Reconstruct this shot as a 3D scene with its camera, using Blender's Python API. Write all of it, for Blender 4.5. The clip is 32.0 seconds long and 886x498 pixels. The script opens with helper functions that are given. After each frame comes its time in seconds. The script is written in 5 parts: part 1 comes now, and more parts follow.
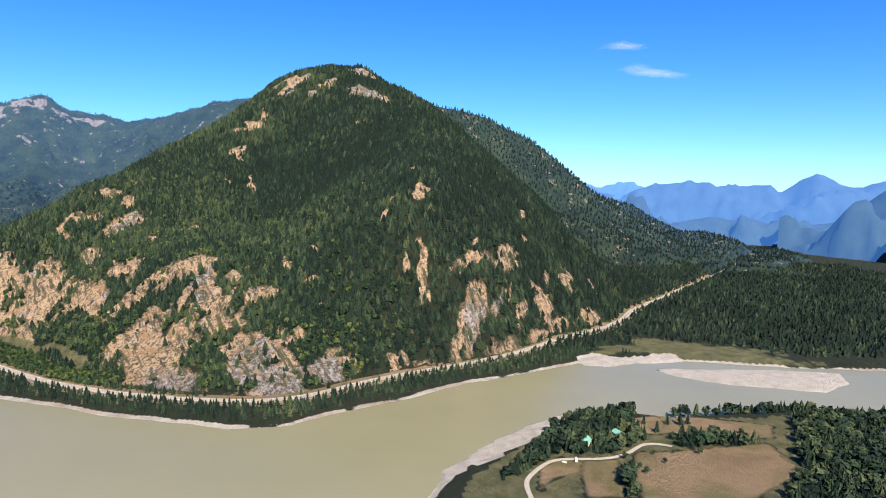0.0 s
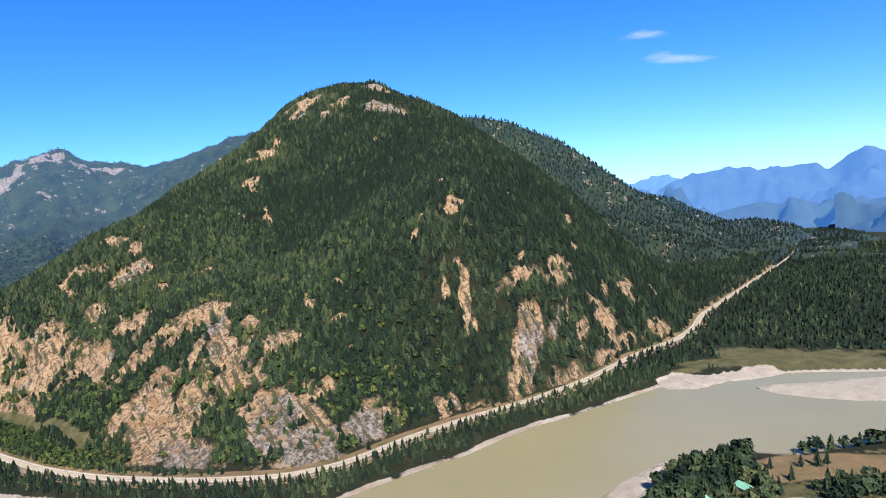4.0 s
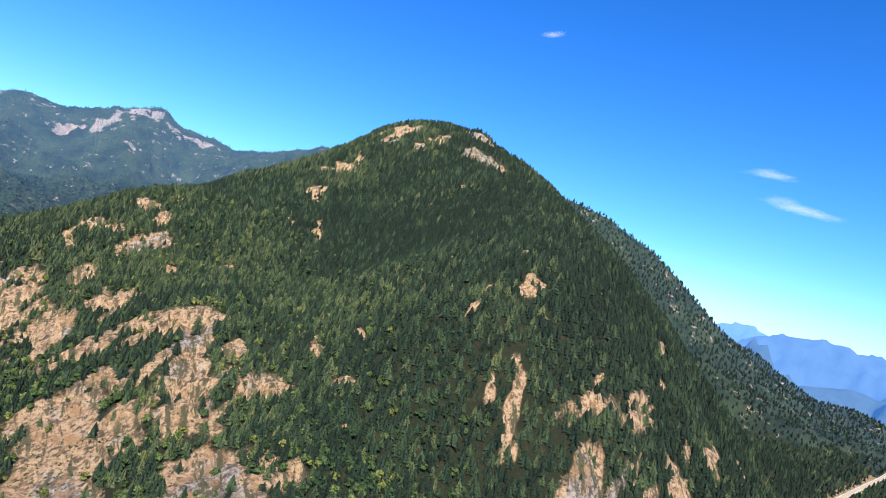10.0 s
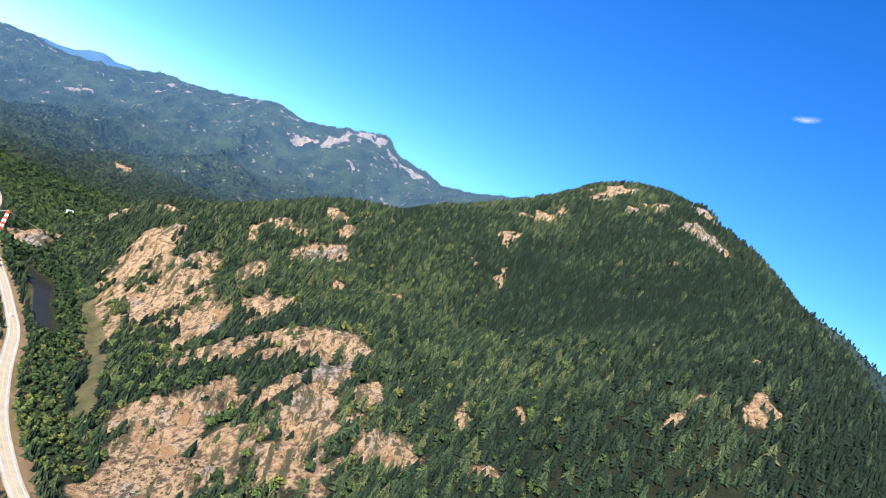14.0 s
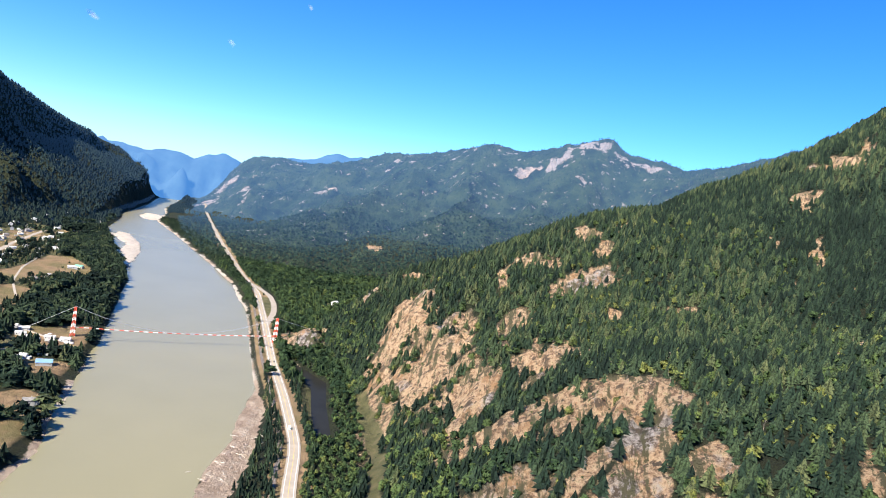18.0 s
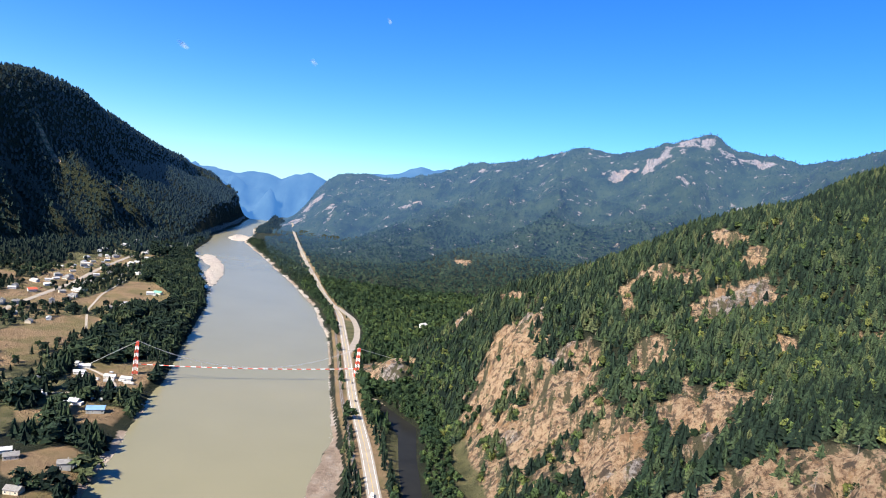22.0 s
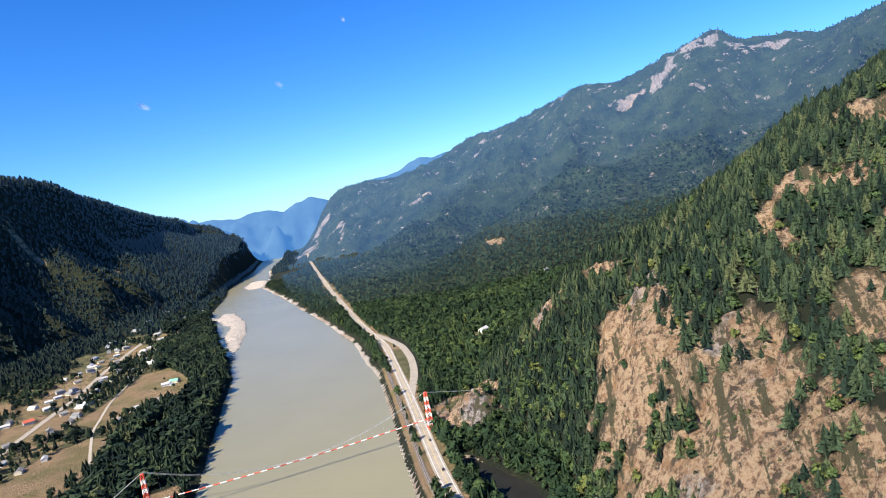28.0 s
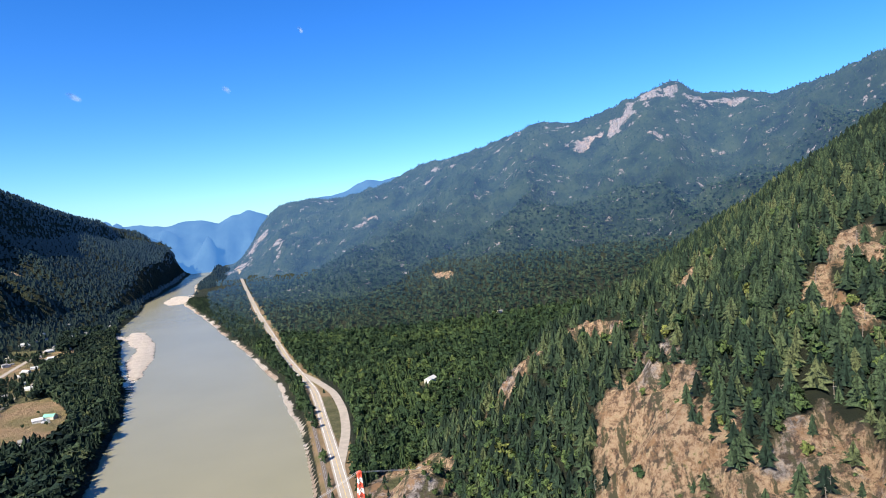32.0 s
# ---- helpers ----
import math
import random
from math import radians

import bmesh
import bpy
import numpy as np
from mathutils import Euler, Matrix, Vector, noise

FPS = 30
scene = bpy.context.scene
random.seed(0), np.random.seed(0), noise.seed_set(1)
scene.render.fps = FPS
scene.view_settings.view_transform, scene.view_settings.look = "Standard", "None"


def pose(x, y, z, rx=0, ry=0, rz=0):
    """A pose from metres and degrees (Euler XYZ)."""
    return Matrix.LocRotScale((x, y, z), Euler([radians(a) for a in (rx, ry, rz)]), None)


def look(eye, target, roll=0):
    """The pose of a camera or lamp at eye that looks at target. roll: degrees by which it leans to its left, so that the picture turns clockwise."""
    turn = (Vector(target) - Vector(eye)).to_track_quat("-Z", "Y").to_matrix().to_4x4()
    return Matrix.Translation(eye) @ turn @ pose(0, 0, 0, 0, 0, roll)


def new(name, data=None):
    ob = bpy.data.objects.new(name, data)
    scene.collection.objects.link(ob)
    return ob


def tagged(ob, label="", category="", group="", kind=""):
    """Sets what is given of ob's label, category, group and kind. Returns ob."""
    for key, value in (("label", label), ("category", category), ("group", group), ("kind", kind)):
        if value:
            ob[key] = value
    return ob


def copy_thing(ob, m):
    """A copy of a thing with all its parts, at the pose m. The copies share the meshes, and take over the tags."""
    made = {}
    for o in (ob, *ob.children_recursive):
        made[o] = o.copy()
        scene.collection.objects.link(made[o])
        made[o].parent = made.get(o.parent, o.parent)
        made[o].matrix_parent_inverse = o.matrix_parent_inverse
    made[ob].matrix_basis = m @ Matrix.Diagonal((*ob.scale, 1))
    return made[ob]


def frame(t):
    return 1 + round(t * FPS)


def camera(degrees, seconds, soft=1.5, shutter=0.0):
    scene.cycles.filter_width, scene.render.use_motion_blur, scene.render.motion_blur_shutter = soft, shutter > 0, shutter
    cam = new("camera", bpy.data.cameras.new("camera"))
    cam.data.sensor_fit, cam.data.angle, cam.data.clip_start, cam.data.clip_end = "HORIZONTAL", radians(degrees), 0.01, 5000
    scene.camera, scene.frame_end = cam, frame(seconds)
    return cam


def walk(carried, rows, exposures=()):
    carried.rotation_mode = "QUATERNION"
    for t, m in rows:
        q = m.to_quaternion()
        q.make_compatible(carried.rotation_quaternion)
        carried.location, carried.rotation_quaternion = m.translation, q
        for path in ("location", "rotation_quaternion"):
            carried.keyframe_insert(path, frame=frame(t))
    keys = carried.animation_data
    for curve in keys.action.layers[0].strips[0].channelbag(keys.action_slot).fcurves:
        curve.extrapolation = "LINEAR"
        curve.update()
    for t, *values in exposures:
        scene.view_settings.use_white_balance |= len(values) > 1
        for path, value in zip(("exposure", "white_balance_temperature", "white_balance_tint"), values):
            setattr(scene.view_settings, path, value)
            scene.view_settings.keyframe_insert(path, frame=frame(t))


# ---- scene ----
cam = camera(69.39, 32.0, soft=1.0)

# seconds, x, y, z, pitch, roll, yaw of the aircraft's camera
FLIGHT = [
    (0.0, -272.5, -497.4, 269.0, -5.12, -1.06, -40.36),
    (0.5, -263.8, -481.8, 266.9, -5.25, 1.98, -39.79),
    (1.0, -254.6, -466.3, 265.5, -5.20, 2.93, -39.25),
    (1.5, -244.5, -451.3, 264.8, -5.01, 3.51, -38.95),
    (2.0, -233.6, -437.0, 264.8, -4.70, 2.96, -38.80),
    (2.5, -222.3, -423.0, 264.9, -4.40, 2.82, -38.79),
    (3.0, -211.5, -408.5, 265.2, -4.11, 2.81, -38.68),
    (3.5, -201.7, -393.4, 265.3, -3.88, 4.07, -38.46),
    (4.0, -192.5, -377.9, 265.3, -3.70, 4.75, -38.12),
    (4.5, -183.2, -362.5, 265.2, -3.52, 3.74, -37.73),
    (6.5, -141.1, -303.9, 264.0, -3.11, 0.40, -37.23),
    (7.0, -130.0, -289.8, 263.8, -2.67, -0.86, -36.66),
    (7.5, -119.2, -275.3, 263.7, -2.23, -2.28, -36.03),
    (8.0, -109.0, -260.6, 263.8, -1.63, -3.60, -35.36),
    (8.5, -99.4, -245.5, 264.0, -0.63, -5.22, -34.55),
    (9.0, -90.4, -230.0, 264.2, 0.15, -7.84, -34.00),
    (9.5, -81.9, -214.4, 264.6, 0.97, -11.20, -33.48),
    (10.0, -73.9, -198.5, 265.0, 1.69, -13.50, -32.47),
    (10.5, -66.1, -182.5, 265.4, 2.21, -17.03, -31.22),
    (11.0, -58.5, -166.5, 266.0, 2.33, -18.66, -29.62),
    (11.5, -50.9, -150.4, 266.6, 2.02, -19.08, -27.20),
    (12.0, -43.2, -134.4, 267.1, 1.42, -19.16, -24.34),
    (12.5, -35.7, -118.5, 267.6, 1.22, -20.29, -21.47),
    (13.0, -28.3, -102.4, 267.8, 1.27, -24.17, -19.48),
    (13.5, -21.2, -86.1, 267.8, 1.10, -25.49, -17.50),
    (15.5, -0.1, -18.0, 263.1, -1.47, -24.34, -4.51),
    (16.0, -0.0, -0.0, 262.4, -2.51, -21.64, -0.97),
    (16.5, -1.7, 18.0, 262.1, -3.36, -17.64, 2.14),
    (17.0, -4.7, 36.0, 261.8, -3.86, -14.16, 4.52),
    (17.5, -8.6, 53.9, 261.4, -4.19, -11.37, 6.16),
    (18.0, -12.8, 71.8, 260.9, -4.06, -9.51, 7.40),
    (18.5, -17.4, 89.5, 260.1, -3.77, -9.28, 8.28),
    (19.0, -22.1, 107.2, 259.2, -3.52, -9.85, 8.78),
    (19.5, -26.9, 124.7, 258.2, -3.37, -10.59, 9.35),
    (20.0, -31.8, 142.2, 257.1, -3.75, -11.36, 10.05),
    (20.5, -36.8, 159.6, 255.9, -3.81, -11.89, 10.98),
    (21.0, -42.1, 176.7, 254.6, -3.83, -10.73, 12.20),
    (21.5, -47.6, 193.7, 253.3, -3.94, -9.05, 13.63),
    (22.0, -53.2, 210.5, 252.0, -4.07, -7.01, 14.97),
    (22.5, -59.2, 227.1, 250.8, -4.15, -5.36, 15.96),
    (23.0, -65.3, 243.5, 249.7, -4.04, -4.38, 16.60),
    (23.5, -71.6, 259.7, 248.7, -3.93, -3.33, 16.89),
    (24.0, -78.1, 275.8, 247.8, -3.96, -3.27, 17.04),
    (24.5, -84.6, 291.7, 247.0, -4.29, -2.41, 17.12),
    (25.0, -91.3, 307.6, 246.2, -4.38, -1.28, 17.47),
    (25.5, -98.1, 323.3, 245.5, -4.54, -0.04, 17.90),
    (27.5, -126.8, 385.5, 246.6, -5.06, 8.26, 16.56),
    (28.0, -134.5, 400.9, 247.1, -5.30, 9.85, 15.37),
    (28.5, -142.3, 416.4, 247.6, -5.52, 11.12, 14.40),
    (29.0, -149.8, 432.0, 247.9, -5.22, 11.33, 13.58),
    (29.5, -156.9, 447.9, 248.1, -4.67, 11.08, 12.87),
    (30.0, -163.6, 464.0, 248.2, -4.24, 9.51, 12.17),
    (30.5, -169.7, 480.4, 248.2, -3.98, 8.22, 11.44),
    (31.0, -175.3, 496.9, 248.0, -3.72, 7.14, 10.87),
    (31.5, -180.2, 513.6, 247.6, -3.71, 6.00, 10.55),
    (32.0, -184.4, 530.6, 246.9, -3.42, 4.71, 10.39),
]
walk(cam, [(t, pose(x, y, z, 90 + p, r, w)) for t, x, y, z, p, r, w in FLIGHT],
     [(0.0, 1.08), (5.0, 1.12), (9.0, 1.25), (13.0, 1.5), (16.0, 1.5), (20.0, 1.32), (24.0, 1.22), (32.0, 1.2)])

# ---- daylight ----
SUN_FROM = Vector((-0.35, -0.655, 0.669)).normalized()
world = bpy.data.worlds.new("sky")
scene.world = world
world.use_nodes = True
wt = world.node_tree
sky = wt.nodes.new("ShaderNodeTexSky")
sky.sky_type, sky.sun_disc = "NISHITA", False
sky.sun_elevation = math.asin(SUN_FROM.z)
sky.sun_rotation = math.atan2(SUN_FROM.x, SUN_FROM.y)
sky.altitude, sky.air_density, sky.dust_density, sky.ozone_density = 300, 0.88, 0.3, 2.0
wt.nodes["Background"].inputs["Strength"].default_value = 0.070
deep = wt.nodes.new("ShaderNodeHueSaturation")
deep.inputs["Saturation"].default_value = 1.36
wt.links.new(sky.outputs[0], deep.inputs["Color"])
tone = wt.nodes.new("ShaderNodeMix")
tone.data_type, tone.blend_type = "RGBA", "MULTIPLY"
tone.inputs[0].default_value, tone.inputs[7].default_value = 1.0, (0.62, 0.95, 1.40, 1)
wt.links.new(deep.outputs[0], tone.inputs[6])
wt.links.new(tone.outputs[2], wt.nodes["Background"].inputs["Color"])
sun = new("sun", bpy.data.lights.new("sun", "SUN"))
sun.data.energy, sun.data.angle, sun.data.color = 5.0, radians(0.5), (1.0, 0.92, 0.78)
sun.matrix_world = look(SUN_FROM * 4000, (0, 0, 0))


# ---- materials ----
def material(name, rough=0.9):
    m = bpy.data.materials.new(name)
    m.use_nodes = True
    b = m.node_tree.nodes["Principled BSDF"]
    b.inputs["Roughness"].default_value = rough
    b.inputs["Specular IOR Level"].default_value = 0.25
    return m, m.node_tree, b


def node(nt, kind, **values):
    n = nt.nodes.new(kind)
    for key, value in values.items():
        if key == "scale":
            n.inputs["Scale"].default_value = value
        elif key == "detail":
            n.inputs["Detail"].default_value = value
        elif key == "rough":
            n.inputs["Roughness"].default_value = value
    return n


def place(nt):
    return nt.nodes.new("ShaderNodeNewGeometry").outputs["Position"]


def noise_tex(nt, scale, detail=4, rough=0.6):
    n = node(nt, "ShaderNodeTexNoise", scale=scale, detail=detail, rough=rough)
    nt.links.new(place(nt), n.inputs["Vector"])
    return n.outputs["Fac"]


def ramp(nt, fac, stops):
    r = nt.nodes.new("ShaderNodeValToRGB")
    while len(r.color_ramp.elements) < len(stops):
        r.color_ramp.elements.new(0.5)
    for e, (p, c) in zip(r.color_ramp.elements, stops):
        e.position, e.color = p, (*c, 1)
    nt.links.new(fac, r.inputs["Fac"])
    return r.outputs["Color"]


def mix(nt, fac, a, b):
    n = nt.nodes.new("ShaderNodeMix")
    n.data_type = "RGBA"
    for socket, value in ((n.inputs[0], fac), (n.inputs[6], a), (n.inputs[7], b)):
        if isinstance(value, tuple):
            socket.default_value = (*value, 1)
        elif isinstance(value, float):
            socket.default_value = value
        else:
            nt.links.new(value, socket)
    return n.outputs[2]


def calc(nt, op, a, b=0.0):
    n = nt.nodes.new("ShaderNodeMath")
    n.operation, n.use_clamp = op, op in ("MULTIPLY_ADD",)
    for socket, value in zip(n.inputs, (a, b)):
        if isinstance(value, (int, float)):
            socket.default_value = value
        else:
            nt.links.new(value, socket)
    return n.outputs[0]


def bump(nt, b, height, strength, dist):
    n = nt.nodes.new("ShaderNodeBump")
    n.inputs["Strength"].default_value, n.inputs["Distance"].default_value = strength, dist
    nt.links.new(height, n.inputs["Height"])
    nt.links.new(n.outputs[0], b.inputs["Normal"])


def attr(nt, name):
    n = nt.nodes.new("ShaderNodeAttribute")
    n.attribute_name = name
    return n.outputs["Fac"]


def mask(nt, base, noise, gain=0.8, lo=0.42, hi=0.58):
    """A mask from the plan with its edge broken up by noise."""
    s = calc(nt, "ADD", base, calc(nt, "MULTIPLY", calc(nt, "SUBTRACT", noise, 0.5), gain))
    r = nt.nodes.new("ShaderNodeMapRange")
    r.inputs["From Min"].default_value, r.inputs["From Max"].default_value = lo, hi
    nt.links.new(s, r.inputs["Value"])
    return r.outputs[0]


def plain(name, colour, rough=0.7, vary=0.25, scale=0.5, metal=0.0):
    m, nt, b = material(name, rough)
    b.inputs["Metallic"].default_value = metal
    dark = tuple(c * (1 - vary) for c in colour)
    light = tuple(min(1, c * (1 + vary)) for c in colour)
    nt.links.new(ramp(nt, noise_tex(nt, scale), [(0.3, dark), (0.7, light)]), b.inputs["Base Color"])
    return m


def ground_material(name, haze_glow=0.0):
    m, nt, b = material(name, 0.95)
    n_small, n_mid, n_big = noise_tex(nt, 0.35, 5, 0.7), noise_tex(nt, 0.06, 5, 0.65), noise_tex(nt, 0.012, 4)
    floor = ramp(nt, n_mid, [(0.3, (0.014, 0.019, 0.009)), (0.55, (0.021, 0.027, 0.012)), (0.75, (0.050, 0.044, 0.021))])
    n_rock = noise_tex(nt, 0.2, 12, 0.78)
    dry = ramp(nt, n_rock, [(0.36, (0.06, 0.042, 0.03)), (0.43, (0.23, 0.14, 0.085)), (0.49, (0.45, 0.295, 0.178)), (0.56, (0.59, 0.42, 0.268)), (0.645, (0.19, 0.17, 0.06))])
    stone = ramp(nt, n_rock, [(0.38, (0.05, 0.043, 0.04)), (0.45, (0.155, 0.13, 0.115)), (0.52, (0.34, 0.295, 0.265)), (0.62, (0.52, 0.46, 0.42))])
    # joints and seeps that run down the faces
    seam = node(nt, "ShaderNodeTexNoise", scale=1.0, detail=6, rough=0.62)
    lay = nt.nodes.new("ShaderNodeMapping")
    lay.inputs["Scale"].default_value = (0.16, 0.16, 0.035)
    nt.links.new(place(nt), lay.inputs["Vector"])
    nt.links.new(lay.outputs[0], seam.inputs["Vector"])
    rock = mix(nt, mask(nt, attr(nt, "stone"), n_mid, 1.0), dry, stone)
    rock = mix(nt, mask(nt, seam.outputs["Fac"], n_small, 0.3, 0.525, 0.6), rock, mix(nt, n_small, (0.045, 0.035, 0.028), (0.15, 0.11, 0.075)))
    rock = mix(nt, mask(nt, noise_tex(nt, 0.045, 6, 0.7), n_small, 0.3, 0.54, 0.64), rock, mix(nt, n_rock, (0.14, 0.08, 0.045), (0.56, 0.33, 0.17)))
    # slanting crevices
    cleft = node(nt, "ShaderNodeTexNoise", scale=1.0, detail=5, rough=0.6)
    slant = nt.nodes.new("ShaderNodeMapping")
    slant.inputs["Rotation"].default_value = (0, 0, 0.85)
    slant.inputs["Scale"].default_value = (0.13, 0.02, 0.03)
    nt.links.new(place(nt), slant.inputs["Vector"])
    nt.links.new(slant.outputs[0], cleft.inputs["Vector"])
    rock = mix(nt, mask(nt, cleft.outputs["Fac"], n_small, 0.35, 0.535, 0.6), rock, mix(nt, n_small, (0.05, 0.045, 0.03), (0.13, 0.12, 0.06)))
    field = ramp(nt, n_big, [(0.3, (0.22, 0.145, 0.078)), (0.46, (0.32, 0.215, 0.12)), (0.6, (0.19, 0.155, 0.065)), (0.8, (0.36, 0.25, 0.145))])
    sand = ramp(nt, n_mid, [(0.3, (0.45, 0.385, 0.32)), (0.6, (0.60, 0.525, 0.45)), (0.8, (0.64, 0.575, 0.50))])
    mud = ramp(nt, n_mid, [(0.3, (0.26, 0.19, 0.14)), (0.5, (0.40, 0.30, 0.225)), (0.7, (0.52, 0.42, 0.33))])
    sand = mix(nt, mask(nt, attr(nt, "mud"), n_mid, 0.4), sand, mud)
    green = ramp(nt, n_mid, [(0.3, (0.075, 0.08, 0.032)), (0.5, (0.125, 0.12, 0.052)), (0.7, (0.20, 0.165, 0.082))])
    if haze_glow:
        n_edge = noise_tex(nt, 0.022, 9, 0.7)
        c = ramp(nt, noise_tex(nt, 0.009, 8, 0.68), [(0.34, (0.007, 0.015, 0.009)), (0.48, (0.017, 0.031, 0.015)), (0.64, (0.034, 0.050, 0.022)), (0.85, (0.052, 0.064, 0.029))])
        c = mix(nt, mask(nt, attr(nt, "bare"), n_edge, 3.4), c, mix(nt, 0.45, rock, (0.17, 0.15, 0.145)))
    else:
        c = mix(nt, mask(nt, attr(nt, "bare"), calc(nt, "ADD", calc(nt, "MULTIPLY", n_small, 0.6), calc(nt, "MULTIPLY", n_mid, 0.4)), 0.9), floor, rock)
    c = mix(nt, mask(nt, attr(nt, "field"), n_mid, 0.3), c, field)
    c = mix(nt, mask(nt, attr(nt, "grass"), n_mid, 0.5), c, green)
    c = mix(nt, mask(nt, attr(nt, "sand"), n_mid, 0.5), c, sand)
    nt.links.new(c, b.inputs["Base Color"])
    bump(nt, b, calc(nt, "ADD", calc(nt, "MULTIPLY", n_rock, 1.5), n_mid), 1.0, 6.5)
    # distance haze put into the emission, scaled by the veil attribute
    if haze_glow:
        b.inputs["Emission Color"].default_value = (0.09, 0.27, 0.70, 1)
        nt.links.new(calc(nt, "MULTIPLY", attr(nt, "veil"), haze_glow), b.inputs["Emission Strength"])
    return m


def leaf_material(name, stops, haze_glow=0.0):
    m, nt, b = material(name, 0.85)
    t = calc(nt, "ADD", calc(nt, "MULTIPLY", attr(nt, "tint"), 0.75), calc(nt, "MULTIPLY", noise_tex(nt, 0.02, 3), 0.25))
    c = ramp(nt, t, stops)
    # random leaf mottling, deepened to paint in the shaded gaps between branches
    gap_mottle = noise_tex(nt, 0.8, 4, 0.65)
    c = mix(nt, calc(nt, "MULTIPLY", mask(nt, gap_mottle, gap_mottle, 0.0, 0.42, 0.62), 0.85), c, tuple(x * 0.3 for x in stops[0][1]))
    nt.links.new(c, b.inputs["Base Color"])
    b.inputs["Specular IOR Level"].default_value = 0.15
    # the same painted haze, as blue emission on the leaves
    if haze_glow:
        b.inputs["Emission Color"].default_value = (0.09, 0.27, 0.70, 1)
        nt.links.new(calc(nt, "MULTIPLY", attr(nt, "veil"), haze_glow), b.inputs["Emission Strength"])
    return m


GROUND = ground_material("ground_cover")
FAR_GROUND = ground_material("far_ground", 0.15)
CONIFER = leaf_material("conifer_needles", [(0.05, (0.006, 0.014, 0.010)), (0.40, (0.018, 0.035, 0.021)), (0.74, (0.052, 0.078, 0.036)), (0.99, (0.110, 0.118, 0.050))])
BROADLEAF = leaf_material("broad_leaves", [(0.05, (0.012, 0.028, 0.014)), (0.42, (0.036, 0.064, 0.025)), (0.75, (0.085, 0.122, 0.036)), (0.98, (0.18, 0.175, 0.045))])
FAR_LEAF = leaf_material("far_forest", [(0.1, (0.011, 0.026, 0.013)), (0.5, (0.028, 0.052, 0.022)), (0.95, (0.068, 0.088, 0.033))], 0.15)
# needles coloured darker for the west mountain's shade, with slight haze emission
SHADY_LEAF = leaf_material("shade_dark_needles", [(0.05, (0.007, 0.016, 0.011)), (0.5, (0.020, 0.036, 0.021)), (0.95, (0.052, 0.070, 0.034))], 0.04)
DEAD_WOOD = plain("grey_dead_wood", (0.30, 0.25, 0.21), 0.9)
BARK = plain("bark", (0.09, 0.065, 0.045), 0.95)
ASPHALT = plain("sunlit_asphalt", (0.29, 0.25, 0.205), 0.9, 0.16, 0.12)


def water_material():
    m, nt, b = material("silty_river_water", 0.24)
    c = ramp(nt, noise_tex(nt, 0.004, 3), [(0.3, (0.19, 0.175, 0.102)), (0.7, (0.215, 0.195, 0.115))])
    nt.links.new(c, b.inputs["Base Color"])
    b.inputs["Specular IOR Level"].default_value = 0.2
    bump(nt, b, noise_tex(nt, 0.12, 4), 0.12, 1.0)
    return m


WATER = water_material()
POND_WATER = plain("dark_pond_water", (0.018, 0.018, 0.016), 0.3, 0.2, 0.05)
POND_WATER.node_tree.nodes["Principled BSDF"].inputs["Specular IOR Level"].default_value = 0.02

# ---- plan of the land, in metres; the river lies at z = 0 ----
def hash2(ix, iy, seed):
    n = (ix.astype(np.int64) * 374761393 + iy.astype(np.int64) * 668265263 + seed * 1274126177) & 0x7FFFFFFF
    n = ((n ^ (n >> 13)) * 1103515245 + 12345) & 0x7FFFFFFF
    n = ((n ^ (n >> 15)) * 1103515245 + 12345) & 0x7FFFFFFF
    return (n >> 7) % 65536 / 65535.0


def vnoise(x, y, size, seed):
    """Smooth value noise from 0 to 1."""
    u, v = x / size, y / size
    iu, iv = np.floor(u), np.floor(v)
    fu, fv = u - iu, v - iv
    fu, fv = fu * fu * (3 - 2 * fu), fv * fv * (3 - 2 * fv)
    a, b = hash2(iu, iv, seed), hash2(iu + 1, iv, seed)
    c, d = hash2(iu, iv + 1, seed), hash2(iu + 1, iv + 1, seed)
    return (a + (b - a) * fu) * (1 - fv) + (c + (d - c) * fu) * fv


def fbm(x, y, size, seed, octaves=4):
    total, amp, norm = 0.0, 1.0, 0.0
    for k in range(octaves):
        total = total + amp * (vnoise(x, y, size / 2 ** k, seed + k) - 0.5)
        norm += amp
        amp *= 0.5
    return total / norm * 2


def step(a, b, x):
    f = np.clip((x - a) / (b - a), 0, 1)
    return f * f * (3 - 2 * f)


def line_dist(x, y, line):
    """Distance to a plan line, and the line's further values at the nearest place."""
    best = np.full(np.shape(x), 1e9)
    vals = [np.zeros(np.shape(x)) for _ in line[0][2:]]
    for p, q in zip(line[:-1], line[1:]):
        dx, dy = q[0] - p[0], q[1] - p[1]
        f = np.clip(((x - p[0]) * dx + (y - p[1]) * dy) / (dx * dx + dy * dy), 0, 1)
        d = np.hypot(x - p[0] - f * dx, y - p[1] - f * dy)
        near = d < best
        best = np.where(near, d, best)
        for k in range(len(vals)):
            vals[k] = np.where(near, p[2 + k] + f * (q[2 + k] - p[2 + k]), vals[k])
    return (best, *vals)


def inside(x, y, poly):
    odd = np.zeros(np.shape(x), bool)
    for (ax, ay), (bx, by) in zip(poly, poly[1:] + poly[:1]):
        if ay != by:
            odd ^= ((ay > y) != (by > y)) & (x < (bx - ax) * (y - ay) / (by - ay) + ax)
    return odd


